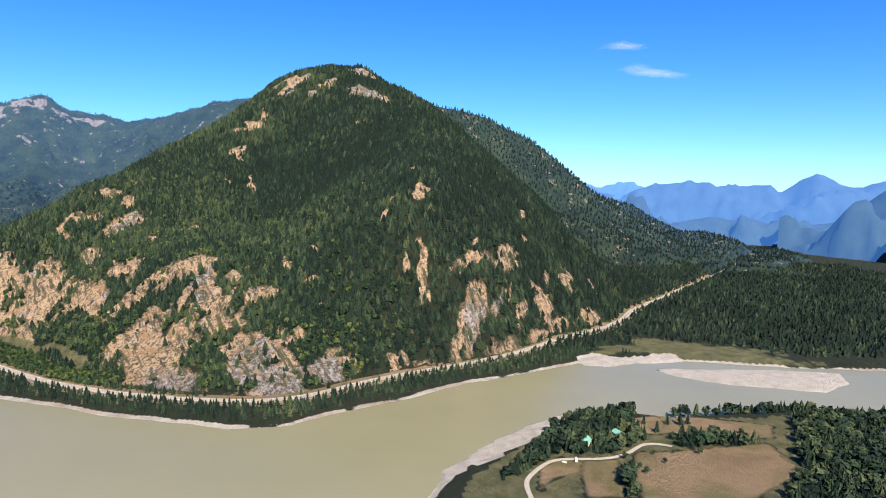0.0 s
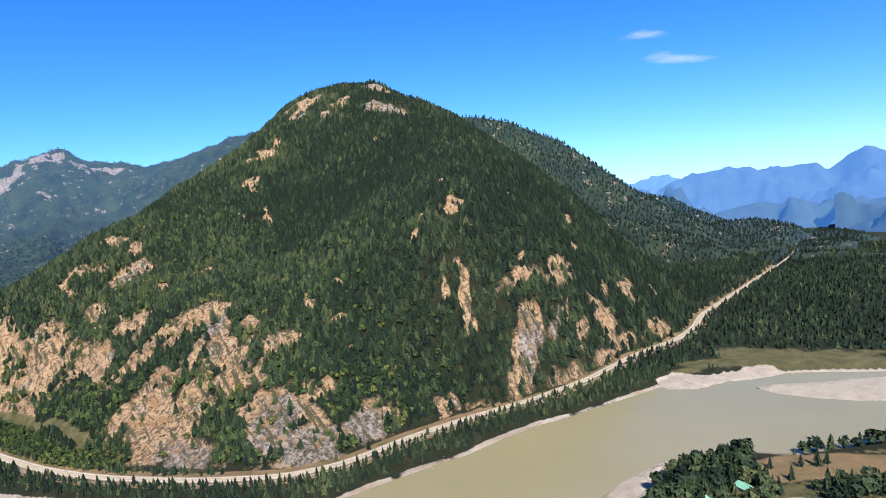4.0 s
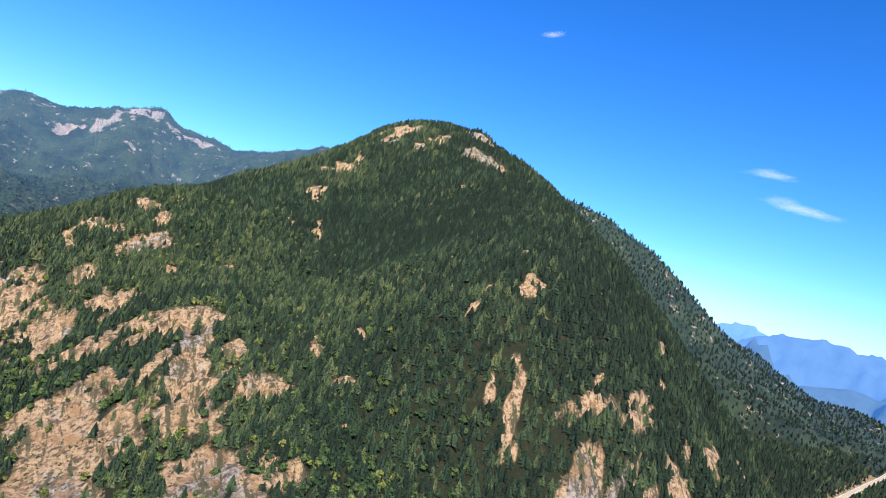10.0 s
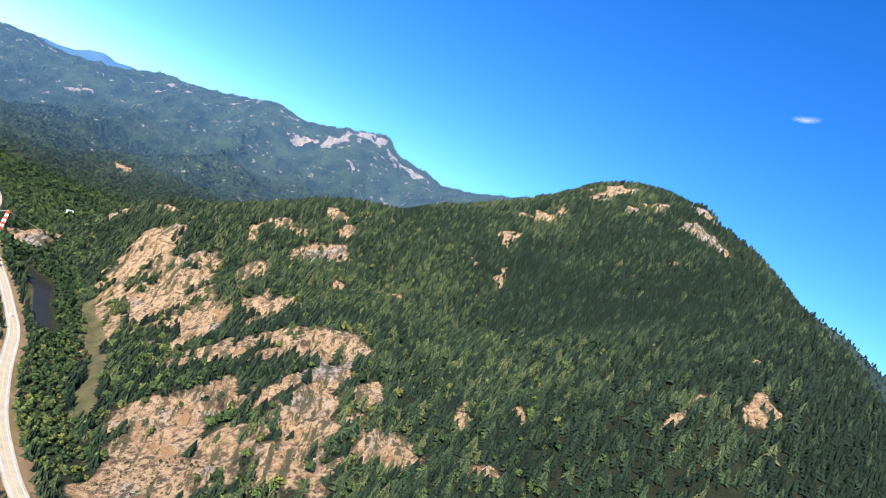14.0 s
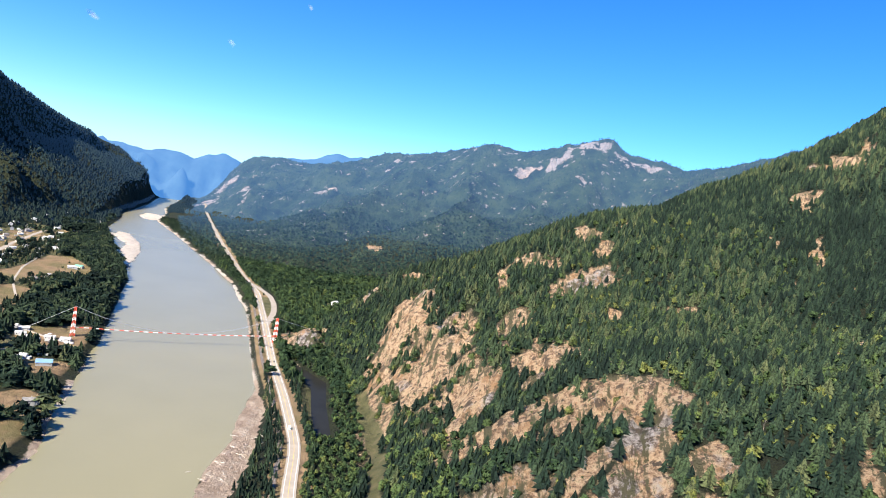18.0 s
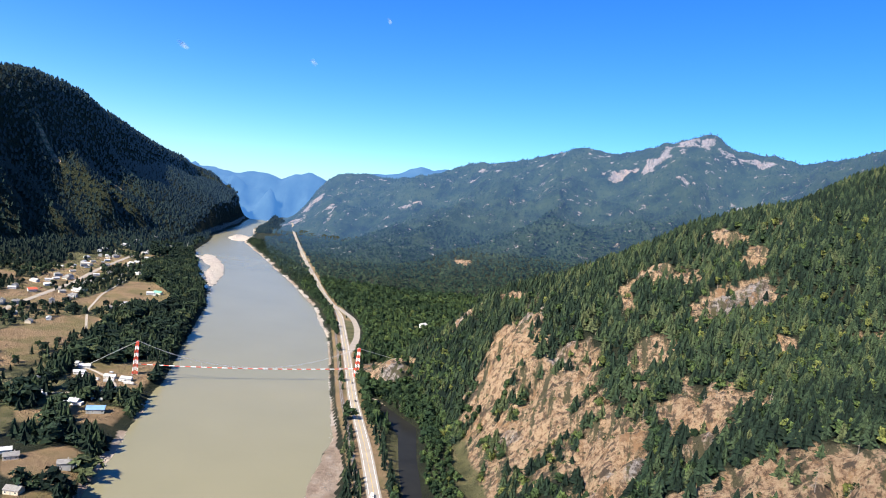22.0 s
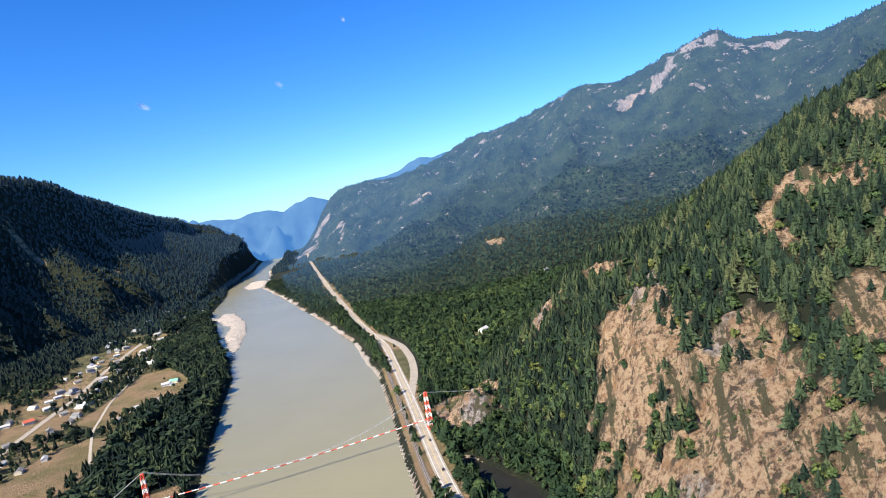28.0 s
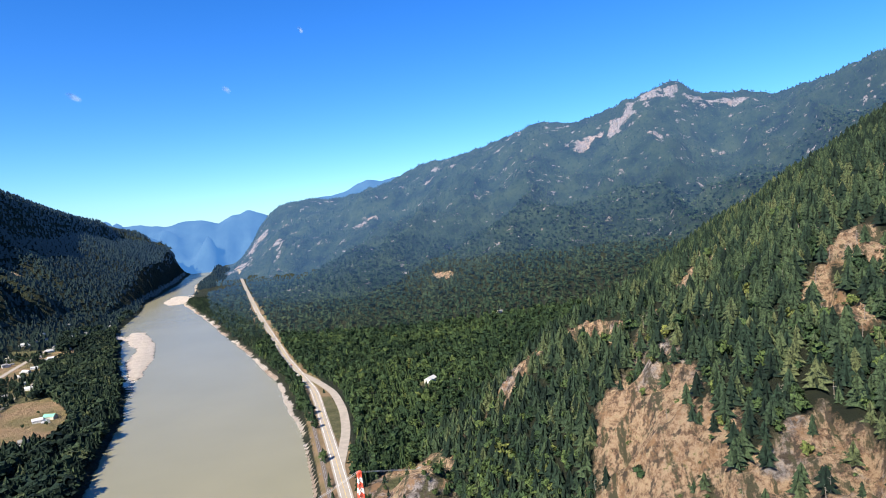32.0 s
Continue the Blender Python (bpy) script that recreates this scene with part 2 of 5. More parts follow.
# banks of the river, from the upstream end to the far bend
BANK_EAST = [(2600, -620), (1500, -440), (960, -250), (820, -120), (735, -20), (680, 45), (600, 112), (539, 126), (421, 133), (330, 150),
             (233, 148), (154, 152), (55, 154), (-3, 188), (-55, 257), (-102, 321), (-145, 393), (-193, 466), (-222, 560),
             (-238, 650), (-268, 734), (-332, 881), (-468, 1165), (-649, 1464), (-850, 1732), (-1210, 2188), (-1470, 2500),
             (-1640, 2850), (-1825, 3153), (-2150, 3850), (-2600, 4600), (-3400, 5700)]
BANK_WEST = [(2600, -1000), (1500, -800), (900, -470), (690, -275), (581, -190), (500, -135), (434, -100), (402, -55), (327, -30), (262, -18),
             (202, -25), (136, -44), (40, -95), (-120, -120), (-240, 0), (-320, 230), (-345, 420), (-379, 550), (-423, 625), (-509, 785),
             (-590, 940), (-690, 1110), (-784, 1280), (-872, 1398), (-1065, 1640), (-1225, 1850), (-1370, 2040), (-1560, 2400),
             (-1671, 2561), (-2008, 3285), (-2360, 3950), (-2900, 4700), (-3700, 5800)]
RIVER = BANK_EAST + BANK_WEST[::-1]
POND = [(-322, 957), (-295, 940), (-232, 884), (-206, 802), (-166, 697), (-184, 694), (-213, 765), (-243, 850)]
# dry bars of sand and gravel: centre, half length, half width, turn
BARS = [(225, -40, 120, 17, 8), (-1575, 2630, 150, 48, 122), (-1270, 1905, 42, 18, 124)]
# larger bars by their outlines
SHOALS = [[(559, 144), (603, 141), (625, 105), (660, 82), (700, 74), (716, 62), (692, 26), (660, 40), (622, 65), (572, 80), (540, 108)],
          [(612, 26), (650, 8), (705, -45), (765, -90), (830, -160), (780, -190), (700, -185), (655, -120), (616, -55), (605, -10)],
          [(-1294, 1992), (-1243, 1979), (-1084, 1797), (-997, 1655), (-911, 1487), (-847, 1386), (-888, 1427), (-938, 1505), (-1048, 1644), (-1108, 1755), (-1230, 1877)]]
MUD_FLAT = [(-312, 835), (-282, 748), (-256, 650), (-240, 560), (-218, 495), (-190, 470), (-206, 560), (-226, 650), (-258, 740)]
HIGHWAY = [(2600, 760), (1844, 541), (1283, 395), (990, 318), (880, 268), (777, 240), (648, 236), (500, 208), (386, 206), (296, 218), (206, 222),
           (114, 212), (53, 232), (-19, 300), (-87, 389), (-130, 470), (-162, 559), (-191, 655), (-255, 786), (-323, 915),
           (-422, 1123), (-544, 1372), (-684, 1589), (-1024, 2159), (-1400, 2810), (-1734, 3398), (-1800, 3500)]
PULL_OUT = [(-612, 1478), (-566, 1430), (-513, 1365), (-470, 1283), (-440, 1207), (-424, 1150), (-410, 1095)]
TOWN_ROAD = [(-700, 640), (-880, 900), (-951, 1009), (-1004, 1120), (-1060, 1240), (-1157, 1403), (-1254, 1590), (-1340, 1765), (-1415, 1945),
             (-1490, 2120), (-1650, 2450), (-1915, 3000), (-2065, 3330), (-2400, 4000)]
# the near mountain: lines on it with their heights
NEAR_LINES = [
    [(-335, 1170, 8), (-275, 1010, 12), (-205, 900, 12), (-160, 800, 10), (-118, 690, 10), (-110, 560, 10), (-60, 455, 10), (5, 335, 10), (65, 262, 10), (118, 243, 12), (210, 252, 14), (300, 243, 14), (400, 226, 14), (500, 228, 14), (640, 262, 16), (780, 272, 16), (990, 352, 16)],
    [(430, 262, 97), (440, 430, 284), (561, 340, 209), (622, 459, 295), (715, 647, 395), (755, 740, 392), (825, 910, 475), (905, 1110, 523), (975, 1276, 622)],
    [(1005, 1372, 611), (1040, 1500, 704), (900, 1560, 686), (760, 1560, 647), (600, 1510, 528), (470, 1410, 444), (305, 1290, 338), (112, 1090, 274)],
    [(135, 413, 102), (60, 552, 119), (98, 640, 151), (5, 680, 97), (-70, 768, 76), (-60, 861, 117), (66, 900, 179)],
    [(-125, 900, 120), (-140, 1010, 128), (-165, 1070, 142), (-218, 1072, 116), (-258, 1086, 76)],
    [(-250, 1250, 20), (-160, 1340, 15), (-40, 1500, 120)],
    [(330, 1005, 290), (479, 923, 283), (252, 774, 172), (318, 754, 189), (240, 560, 187)],
    [(300, 1600, 332), (600, 1750, 423), (1000, 1750, 578)],
    [(1075, 1200, 562), (1110, 1060, 470), (1120, 930, 371), (1125, 800, 265), (1125, 690, 222), (1125, 590, 117), (1130, 500, 86)],
    [(1280, 1400, 474), (1290, 1150, 363), (1290, 900, 224), (1280, 700, 103), (1270, 560, 49), (1270, 430, 16)],
    [(1600, 1500, 248), (1600, 1100, 129), (1600, 800, 5), (1600, 500, 10), (1900, 700, 10), (1900, 1200, 61)]]
# the dark ridge that runs out behind it, with a low knob and a rise in the side valley
SPUR_RIDGE = [(1380, 1810, 640), (1456, 1761, 660), (1528, 1703, 646), (1617, 1626, 627), (1700, 1547, 599), (1763, 1483, 553), (1839, 1401, 500), (1895, 1335, 436), (1948, 1268, 364), (1998, 1201, 294),
              (2046, 1132, 235), (2101, 1046, 168), (2153, 960, 116), (2200, 874, 62)]
KNOB = [(2484, 1553, 281), (2543, 1467, 244), (2599, 1381, 216), (2651, 1297, 154), (2699, 1212, 109), (2744, 1128, 65)]
RISE = [(2315, 1078, 95), (2369, 983, 111), (2416, 889, 113), (2459, 798, 91), (2489, 726, 57)]
WEST_RIDGE = [(-1900, 708, 420), (-1996, 1440, 500), (-2065, 1843, 520), (-2090, 1986, 535), (-2147, 2153, 545), (-2190, 2340, 520), (-2290, 2680, 445),
              (-2390, 3000, 385), (-2510, 3400, 335), (-2620, 3740, 285), (-2660, 3900, 215), (-2750, 4250, 60)]
WEST_BACK = [(-2500, 1800, 580), (-2560, 2400, 560), (-2660, 2800, 520), (-2750, 3200, 440)]
FAR_RIDGE = [(-2130, 4130, 150), (-1965, 4123, 313), (-1739, 4119, 381), (-1605, 4100, 380), (-1467, 4130, 374), (-1166, 4120, 426), (-950, 4072, 517),
             (-694, 4022, 544), (-456, 3954, 602), (-264, 3870, 655), (-100, 3876, 637), (47, 3826, 675), (300, 3770, 745), (350, 3760, 782), (400, 3755, 770), (478, 3739, 692),
             (668, 3706, 692), (800, 3650, 650), (936, 3480, 680), (1150, 3150, 760), (1500, 2800, 820)]
FOOTHILL = [(1950, 300, 12), (2120, 350, 28), (2230, 390, 22)]


def tps(points):
    p = np.array(points, float)
    def kernel(r2):
        return 0.5 * r2 * np.log(r2 + 1e-9)
    q = p[:, :2] / 1000
    k = kernel(((q[:, None] - q[None]) ** 2).sum(-1)) + np.eye(len(q)) * 2e-4
    one = np.column_stack([np.ones(len(q)), q])
    a = np.block([[k, one], [one.T, np.zeros((3, 3))]])
    w = np.linalg.solve(a, np.concatenate([p[:, 2], np.zeros(3)]))
    def height(x, y):
        out = w[-3] + w[-2] * x / 1000 + w[-1] * y / 1000
        for (a0, a1), c in zip(q, w):
            out = out + c * kernel((x / 1000 - a0) ** 2 + (y / 1000 - a1) ** 2)
        return out
    return height


def ellipses(x, y, rows, wobble=0.0, size=60, seed=1):
    out = np.zeros(np.shape(x))
    n = (fbm(x + 0.4 * y, y, size, seed, 4) + 0.7 * fbm(x, y, size * 0.35, seed + 7, 3)) * wobble if wobble else 0.0
    for cx, cy, a, b, turn in rows:
        c, s = math.cos(math.radians(turn)), math.sin(math.radians(turn))
        u, v = (x - cx) * c + (y - cy) * s, -(x - cx) * s + (y - cy) * c
        out = np.maximum(out, np.clip(1.0 - 0.5 * np.hypot(u / a, v / b) + n, 0, 1))
    return out


# bare outcrops of rock and dry grass: centre, half length, half width, turn
WESTFACE_ROCKS = [(-226, 1074, 42, 15, 165), (-181, 1065, 23, 10, 138), (-155, 1050, 18, 7, 134), (-148, 938, 69, 20, 73), (-116, 849, 41, 20, 161), (-68, 864, 19, 13, 90), (-90, 802, 24, 15, 141), (-133, 817, 38, 8, 145), (-48, 755, 24, 14, 95), (4, 979, 23, 20, 158), (-31, 966, 21, 11, 75), (70, 1056, 18, 9, 101), (-55, 836, 23, 6, 78)]
UPPER_ROCKS = [(-157, 1042, 21, 10, 145), (-124, 945, 30, 9, 94), (-141, 866, 55, 30, 116), (-101, 809, 35, 15, 126), (-135, 813, 30, 8, 133), (-96, 755, 14, 9, 167), (-71, 855, 24, 16, 87), (-1, 823, 29, 18, 57), (-42, 713, 43, 28, 104), (-18, 671, 23, 14, 117), (11, 717, 26, 12, 96), (-12, 765, 14, 6, 102), (17, 648, 13, 8, 100), (-146, 793, 37, 7, 109), (11, 969, 29, 16, 167), (-28, 935, 28, 6, 95)]
UPPER_ROCKS_MORE = [(83, 1030, 18, 14, 155), (102, 976, 24, 13, 70), (76, 910, 36, 21, 37), (106, 828, 14, 7, 81), (183, 849, 15, 7, 173), (65, 709, 28, 6, 86), (70, 581, 50, 25, 151), (104, 536, 12, 8, 87), (82, 541, 17, 10, 33), (-13, 572, 42, 19, 165), (-72, 659, 18, 7, 124), (8, 567, 20, 12, 125), (48, 544, 6, 4, 123), (89, 506, 12, 6, 15)]
FRONT_ROCKS = [(-12, 479, 48, 34, 19), (-12, 415, 36, 27, 130), (23, 431, 31, 17, 108), (65, 449, 45, 24, 141), (91, 451, 21, 10, 152), (79, 407, 15, 12, 144), (143, 421, 36, 19, 153), (85, 354, 18, 13, 4), (503, 1263, 42, 18, 120), (713, 1445, 56, 26, 115), (842, 1195, 46, 26, 145), (788, 1317, 46, 19, 28), (998, 1471, 32, 23, 161), (656, 1347, 46, 14, 37), (489, 488, 19, 7, 47), (439, 393, 7, 3, 14), (387, 322, 7, 4, 6), (387, 336, 5, 5, 122)]
FRONT_ROCKS_MORE = [(444, 335, 7, 2, 4), (497, 298, 54, 6, 11), (220, 398, 11, 5, 161), (210, 455, 8, 6, 95)]
CLIFF_ROCKS = [(78, 446, 46, 33, 93), (-21, 454, 52, 35, 87), (80, 311, 48, 26, 73), (103, 256, 36, 30, 140), (166, 262, 38, 19, 11), (-8, 370, 49, 19, 116), (-124, 857, 45, 14, 87), (-101, 797, 68, 26, 103), (-66, 825, 34, 15, 93), (-36, 673, 69, 25, 87), (-126, 715, 50, 13, 91), (30, 704, 52, 22, 81), (434, 253, 44, 13, 25), (507, 264, 36, 6, 22), (545, 275, 26, 4, 34), (499, 296, 56, 9, 2), (566, 311, 60, 10, 17), (653, 297, 43, 16, 34)]
CLIFF_ROCKS_MORE = [(558, 262, 26, 7, 23), (770, 277, 48, 9, 7), (494, 312, 15, 4, 15), (489, 430, 12, 6, 35), (770, 545, 24, 10, 37), (134, 323, 12, 7, 68), (154, 312, 15, 11, 173), (680, 270, 33, 5, 5), (520, 1289, 50, 13, 102), (411, 1155, 49, 22, 81)]
OUTCROPS = WESTFACE_ROCKS + UPPER_ROCKS + UPPER_ROCKS_MORE + FRONT_ROCKS + FRONT_ROCKS_MORE + CLIFF_ROCKS + CLIFF_ROCKS_MORE
FAR_ROCKS = [(347, 3690, 30, 40, -6), (235, 3690, 70, 30, -4), (95, 3630, 60, 24, 0), (0, 3640, 50, 22, 0), (242, 3440, 26, 40, -5), (565, 3615, 70, 16, -9), (-187, 3786, 28, 21, 2), (-1135, 3545, 40, 24, 17), (-1806, 3471, 54, 36, 28), (-1831, 3711, 36, 53, 26), (-635, 2958, 15, 11, 12), (-1451, 3460, 18, 13, 23), (-560, 2450, 70, 20, 120), (-410, 3859, 24, 18, 5), (-841, 3934, 20, 18, 12), (-620, 3906, 15, 22, 8)]
SUMMIT_ROCKS = [(866, 1161, 40, 14, -40), (-330, 1050, 30, 50, 18), (700, 1400, 90, 16, 12), (560, 1300, 50, 12, 60)]
WEST_ROCKS = [(-1905, 1940, 60, 12, 0), (-1880, 2190, 46, 10, 0), (-1960, 2430, 50, 12, 10), (-2330, 3340, 70, 20, -30), (-2230, 3250, 40, 16, -30), (-1870, 1700, 50, 10, 0)]
OUTCROPS = OUTCROPS + SUMMIT_ROCKS
GREY_CLIFFS = [(-305, 1018, 26, 16, 20), (80, 300, 50, 26, 73), (103, 252, 36, 30, 140), (166, 258, 40, 22, 11), (-8, 360, 46, 18, 116), (434, 250, 30, 12, 25), (507, 262, 30, 8, 22), (76, 904, 32, 18, 37), (96, 530, 30, 12, 30)]


NEAR_HEIGHT = tps([p for line in NEAR_LINES for p in line])


def land(x, y):
    """Ground height and the masks that go with it, for arrays of x and y."""
    x, y = np.asarray(x, float), np.asarray(y, float)
    water = inside(x, y, RIVER)
    shore = line_dist(x, y, BANK_EAST)[0]
    west = line_dist(x, y, BANK_WEST)[0]
    shore = np.where(west < shore, west, shore)
    shore = np.where(water, -shore, shore) + fbm(x, y, 45, 3, 3) * 5
    pond = line_dist(x, y, POND + POND[:1])[0]
    pond = np.where(inside(x, y, POND), -pond, pond)
    flat = 7 + fbm(x, y, 300, 11, 3) * 2 + 0.012 * np.clip(shore - 100, 0, 900)
    steep = np.where((west < line_dist(x, y, BANK_EAST)[0]) & (y > 785), 0.35, 1.0)
    z = np.where(shore > 0, np.minimum(shore * 0.22 / steep, 1.6) + (flat - 1.6) * step(6 * steep, 22 * steep, shore), np.maximum(shore * 0.12, -6))
    bar = np.zeros(x.shape)
    for cx, cy, a, b, turn in BARS:
        c, s = np.cos(np.radians(turn)), np.sin(np.radians(turn))
        u, v = (x - cx) * c + (y - cy) * s, -(x - cx) * s + (y - cy) * c
        f = 1 - np.hypot(u / a, v / b) + fbm(x, y, 40, 5, 3) * 0.25
        bar = np.maximum(bar, step(0, 0.18, f))
        z = np.where(f > -0.3, np.maximum(np.where((f > 0.05) & (shore > 8), 0.3, z), np.minimum(f * 11, 2.1 + fbm(x, y, 25, 8, 2) * 0.4)), z)
    for shoal in SHOALS + [MUD_FLAT]:
        d = line_dist(x, y, shoal + shoal[:1])[0]
        f = np.where(inside(x, y, shoal), d, -d) / 30 + fbm(x, y, 45, 5, 3) * 0.22
        bar = np.maximum(bar, step(0, 0.12, f))
        z = np.where(f > -0.2, np.maximum(np.where((f > 0.03) & (shore > 4), 0.3, z), np.minimum(f * 7, (0.5 if shoal is MUD_FLAT else 2.1) + fbm(x, y, 25, 8, 2) * 0.4)), z)
    z = np.where(pond < 18, np.minimum(z, np.maximum(pond * 0.4, -3) + 1.2), z)
    valley = z
    # valley floor east of the river climbs to the far range
    east = step(0, 1, (x + 0.55 * y - 330) / 700) * step(1200, 1700, y) * step(1900, 1300, x)
    valley = valley + east * (np.clip(y - 1200, 0, 3000) * 0.025 + np.clip(x + 0.55 * y - 330, 0, 2500) * 0.05) * (shore > 30)
    valley = valley + 24 * step(1.0, 0.15, np.hypot((x + 312) / 42, (y - 1040) / 48)) + 4 * fbm(x, y, 20, 17, 3) * (np.hypot(x + 312, y - 1040) < 42)
    # near mountain
    near_box = (x > -345) & (x < 2100) & (y > 190) & (y < 2600)
    h = np.full(x.shape, -100.0)
    hx = NEAR_HEIGHT(x[near_box], y[near_box])
    h[near_box] = hx
    rough = step(10, 90, h)
    gully = np.abs(fbm(x + 0.35 * y, y * 0.6, 190, 21, 3))
    h = h + rough * (fbm(x, y, 120, 31, 4) * 15 - gully * 16 + 5 + fbm(x, y, 26, 41, 2) * 3.5)
    crag = np.abs(fbm(x + 0.5 * y, y, 34, 45, 3))
    h = h + rough * step(0.42, 0.62, ellipses(x, y, OUTCROPS, 0.0)) * (8.0 - crag * 36 - np.abs(fbm(x - 0.4 * y, y, 17, 47, 2)) * 11)
    fade = step(2000, 1650, y) * step(2100, 1800, x)
    h = h * fade - 60 * (1 - fade)
    # west mountain
    d1, r1 = line_dist(x, y, WEST_RIDGE)
    d2, r2 = line_dist(x, y, WEST_BACK)
    gl = np.abs(fbm(y + 0.35 * x, 0.22 * x, 560, 51, 3)) * 2.1 + 0.3 * np.abs(fbm(y + 0.2 * x, 0.3 * x, 130, 53, 3))
    w1 = r1 * (1 - np.clip(d1 / 540, 0, 1.4) ** 1.5) - np.clip(gl, 0, 0.8) * 330 * step(5, 260, d1) * step(760, 420, d1)
    w1 = np.maximum(w1, 80 * (1 - d1 / 760)) + fbm(x, y, 90, 61, 3) * 14
    w2 = r2 * (1 - (d2 / 1000) ** 1.1) - gl * 40
    w = np.where(x < -900, np.maximum(w1, w2), -100)
    # far range
    d3, _ = line_dist(x, y, FAR_RIDGE)
    r3, wsum = np.zeros(x.shape), np.full(x.shape, 1e-9)
    far = y > 1400
    for k in range(60):
        q = k / 59 * (len(FAR_RIDGE) - 1)
        i = min(int(q), len(FAR_RIDGE) - 2)
        a, b, c = [FAR_RIDGE[i][m] + (q - i) * (FAR_RIDGE[i + 1][m] - FAR_RIDGE[i][m]) for m in range(3)]
        wt = np.exp(-np.clip((np.hypot(x[far] - a, y[far] - b) - d3[far]) / (14 + 0.2 * d3[far]), 0, 30))
        r3[far] += wt * c
        wsum[far] += wt
    r3 = r3 / wsum
    g3 = np.abs(fbm(x, y * 0.45, 480, 71, 5)) * 1.4
    f3 = r3 * (1 - np.clip(d3 / 1750, 0, 1)) ** 1.35 - g3 * 215 * step(30, 420, d3) * step(1700, 900, d3) + fbm(x, y, 240, 81, 5) * (16 + 54 * step(1500, 500, d3)) * step(0, 200, d3) + fbm(x, y, 90, 83, 3) * 12
    f3 = np.where(y > 1500, f3 * step(20, 420, shore), -100)
    d4, r4 = line_dist(x, y, FOOTHILL)
    f4 = r4 * (1 - (d4 / 300) ** 1.2) + fbm(x, y, 150, 65, 4) * 30
    # dark ridge behind the near mountain, and the low hills past its end
    d5, r5 = line_dist(x, y, SPUR_RIDGE)
    g5 = np.abs(fbm(x + 0.6 * y, 0.5 * y - 0.4 * x, 260, 73, 4))
    f5 = r5 * (1 - d5 / 900) - g5 * 120 * step(15, 260, d5) + fbm(x, y, 110, 67, 3) * 16 * step(0, 80, d5)
    for low, half in ((KNOB, 520), (RISE, 330)):
        d6, r6 = line_dist(x, y, low)
        f5 = np.maximum(f5, r6 * (1 - (d6 / half) ** 1.15) + fbm(x, y, 130, 69, 3) * 18 * step(0, 120, d6) - 60 * step(half * 0.7, half, d6))
    f5 = np.where(x > 1100, f5, -100)
    off = step(20, 60, shore)
    z = np.maximum.reduce([valley, h * off + valley * (1 - off), w * off - 10 * (1 - off), f3 * off - 10 * (1 - off), f4 * off - 10 * (1 - off), f5 * off - 10 * (1 - off)])
    kind = np.argmax(np.stack([valley + 1.0, h, w, f3, f4, f5]), 0)
    # benches cut for the roads
    for line, half in ((HIGHWAY[:-1], 17), (TOWN_ROAD, 10), (PULL_OUT, 12)):
        d = line_dist(x, y, line)[0]
        cut = step(half + 9, half, d)
        z = z * (1 - cut) + np.where(y > 2500, np.maximum(7.5, valley), 7.5) * cut
    return dict(z=z, kind=kind, shore=shore, pond=pond, bar=bar)


# ---- the land as one sheet, cut into its mountains and its floor ----
def sheet(name, verts, quads, mat, attrs):
    keep = np.unique(quads)
    remap = np.zeros(len(verts), np.int32)
    remap[keep] = np.arange(len(keep), dtype=np.int32)
    return raw_mesh(name, verts[keep], remap[quads], mat, {k: v[keep] for k, v in attrs.items()})


def raw_mesh(name, verts, faces, mat, attrs=None, smooth=True):
    me = bpy.data.meshes.new(name)
    n, k = faces.shape
    me.vertices.add(len(verts))
    me.vertices.foreach_set("co", np.ascontiguousarray(verts, np.float32).ravel())
    me.loops.add(n * k)
    me.loops.foreach_set("vertex_index", np.ascontiguousarray(faces, np.int32).ravel())
    me.polygons.add(n)
    me.polygons.foreach_set("loop_start", np.arange(0, n * k, k, dtype=np.int32))
    me.polygons.foreach_set("use_smooth", np.full(n, smooth))
    me.update(calc_edges=True)
    for key, v in (attrs or {}).items():
        me.attributes.new(key, "FLOAT", "POINT").data.foreach_set("value", np.ascontiguousarray(v, np.float32))
    me.materials.append(mat)
    return new(name, me)


def spaced(*runs):
    return np.concatenate([np.arange(a, b, s) for a, b, s in runs])


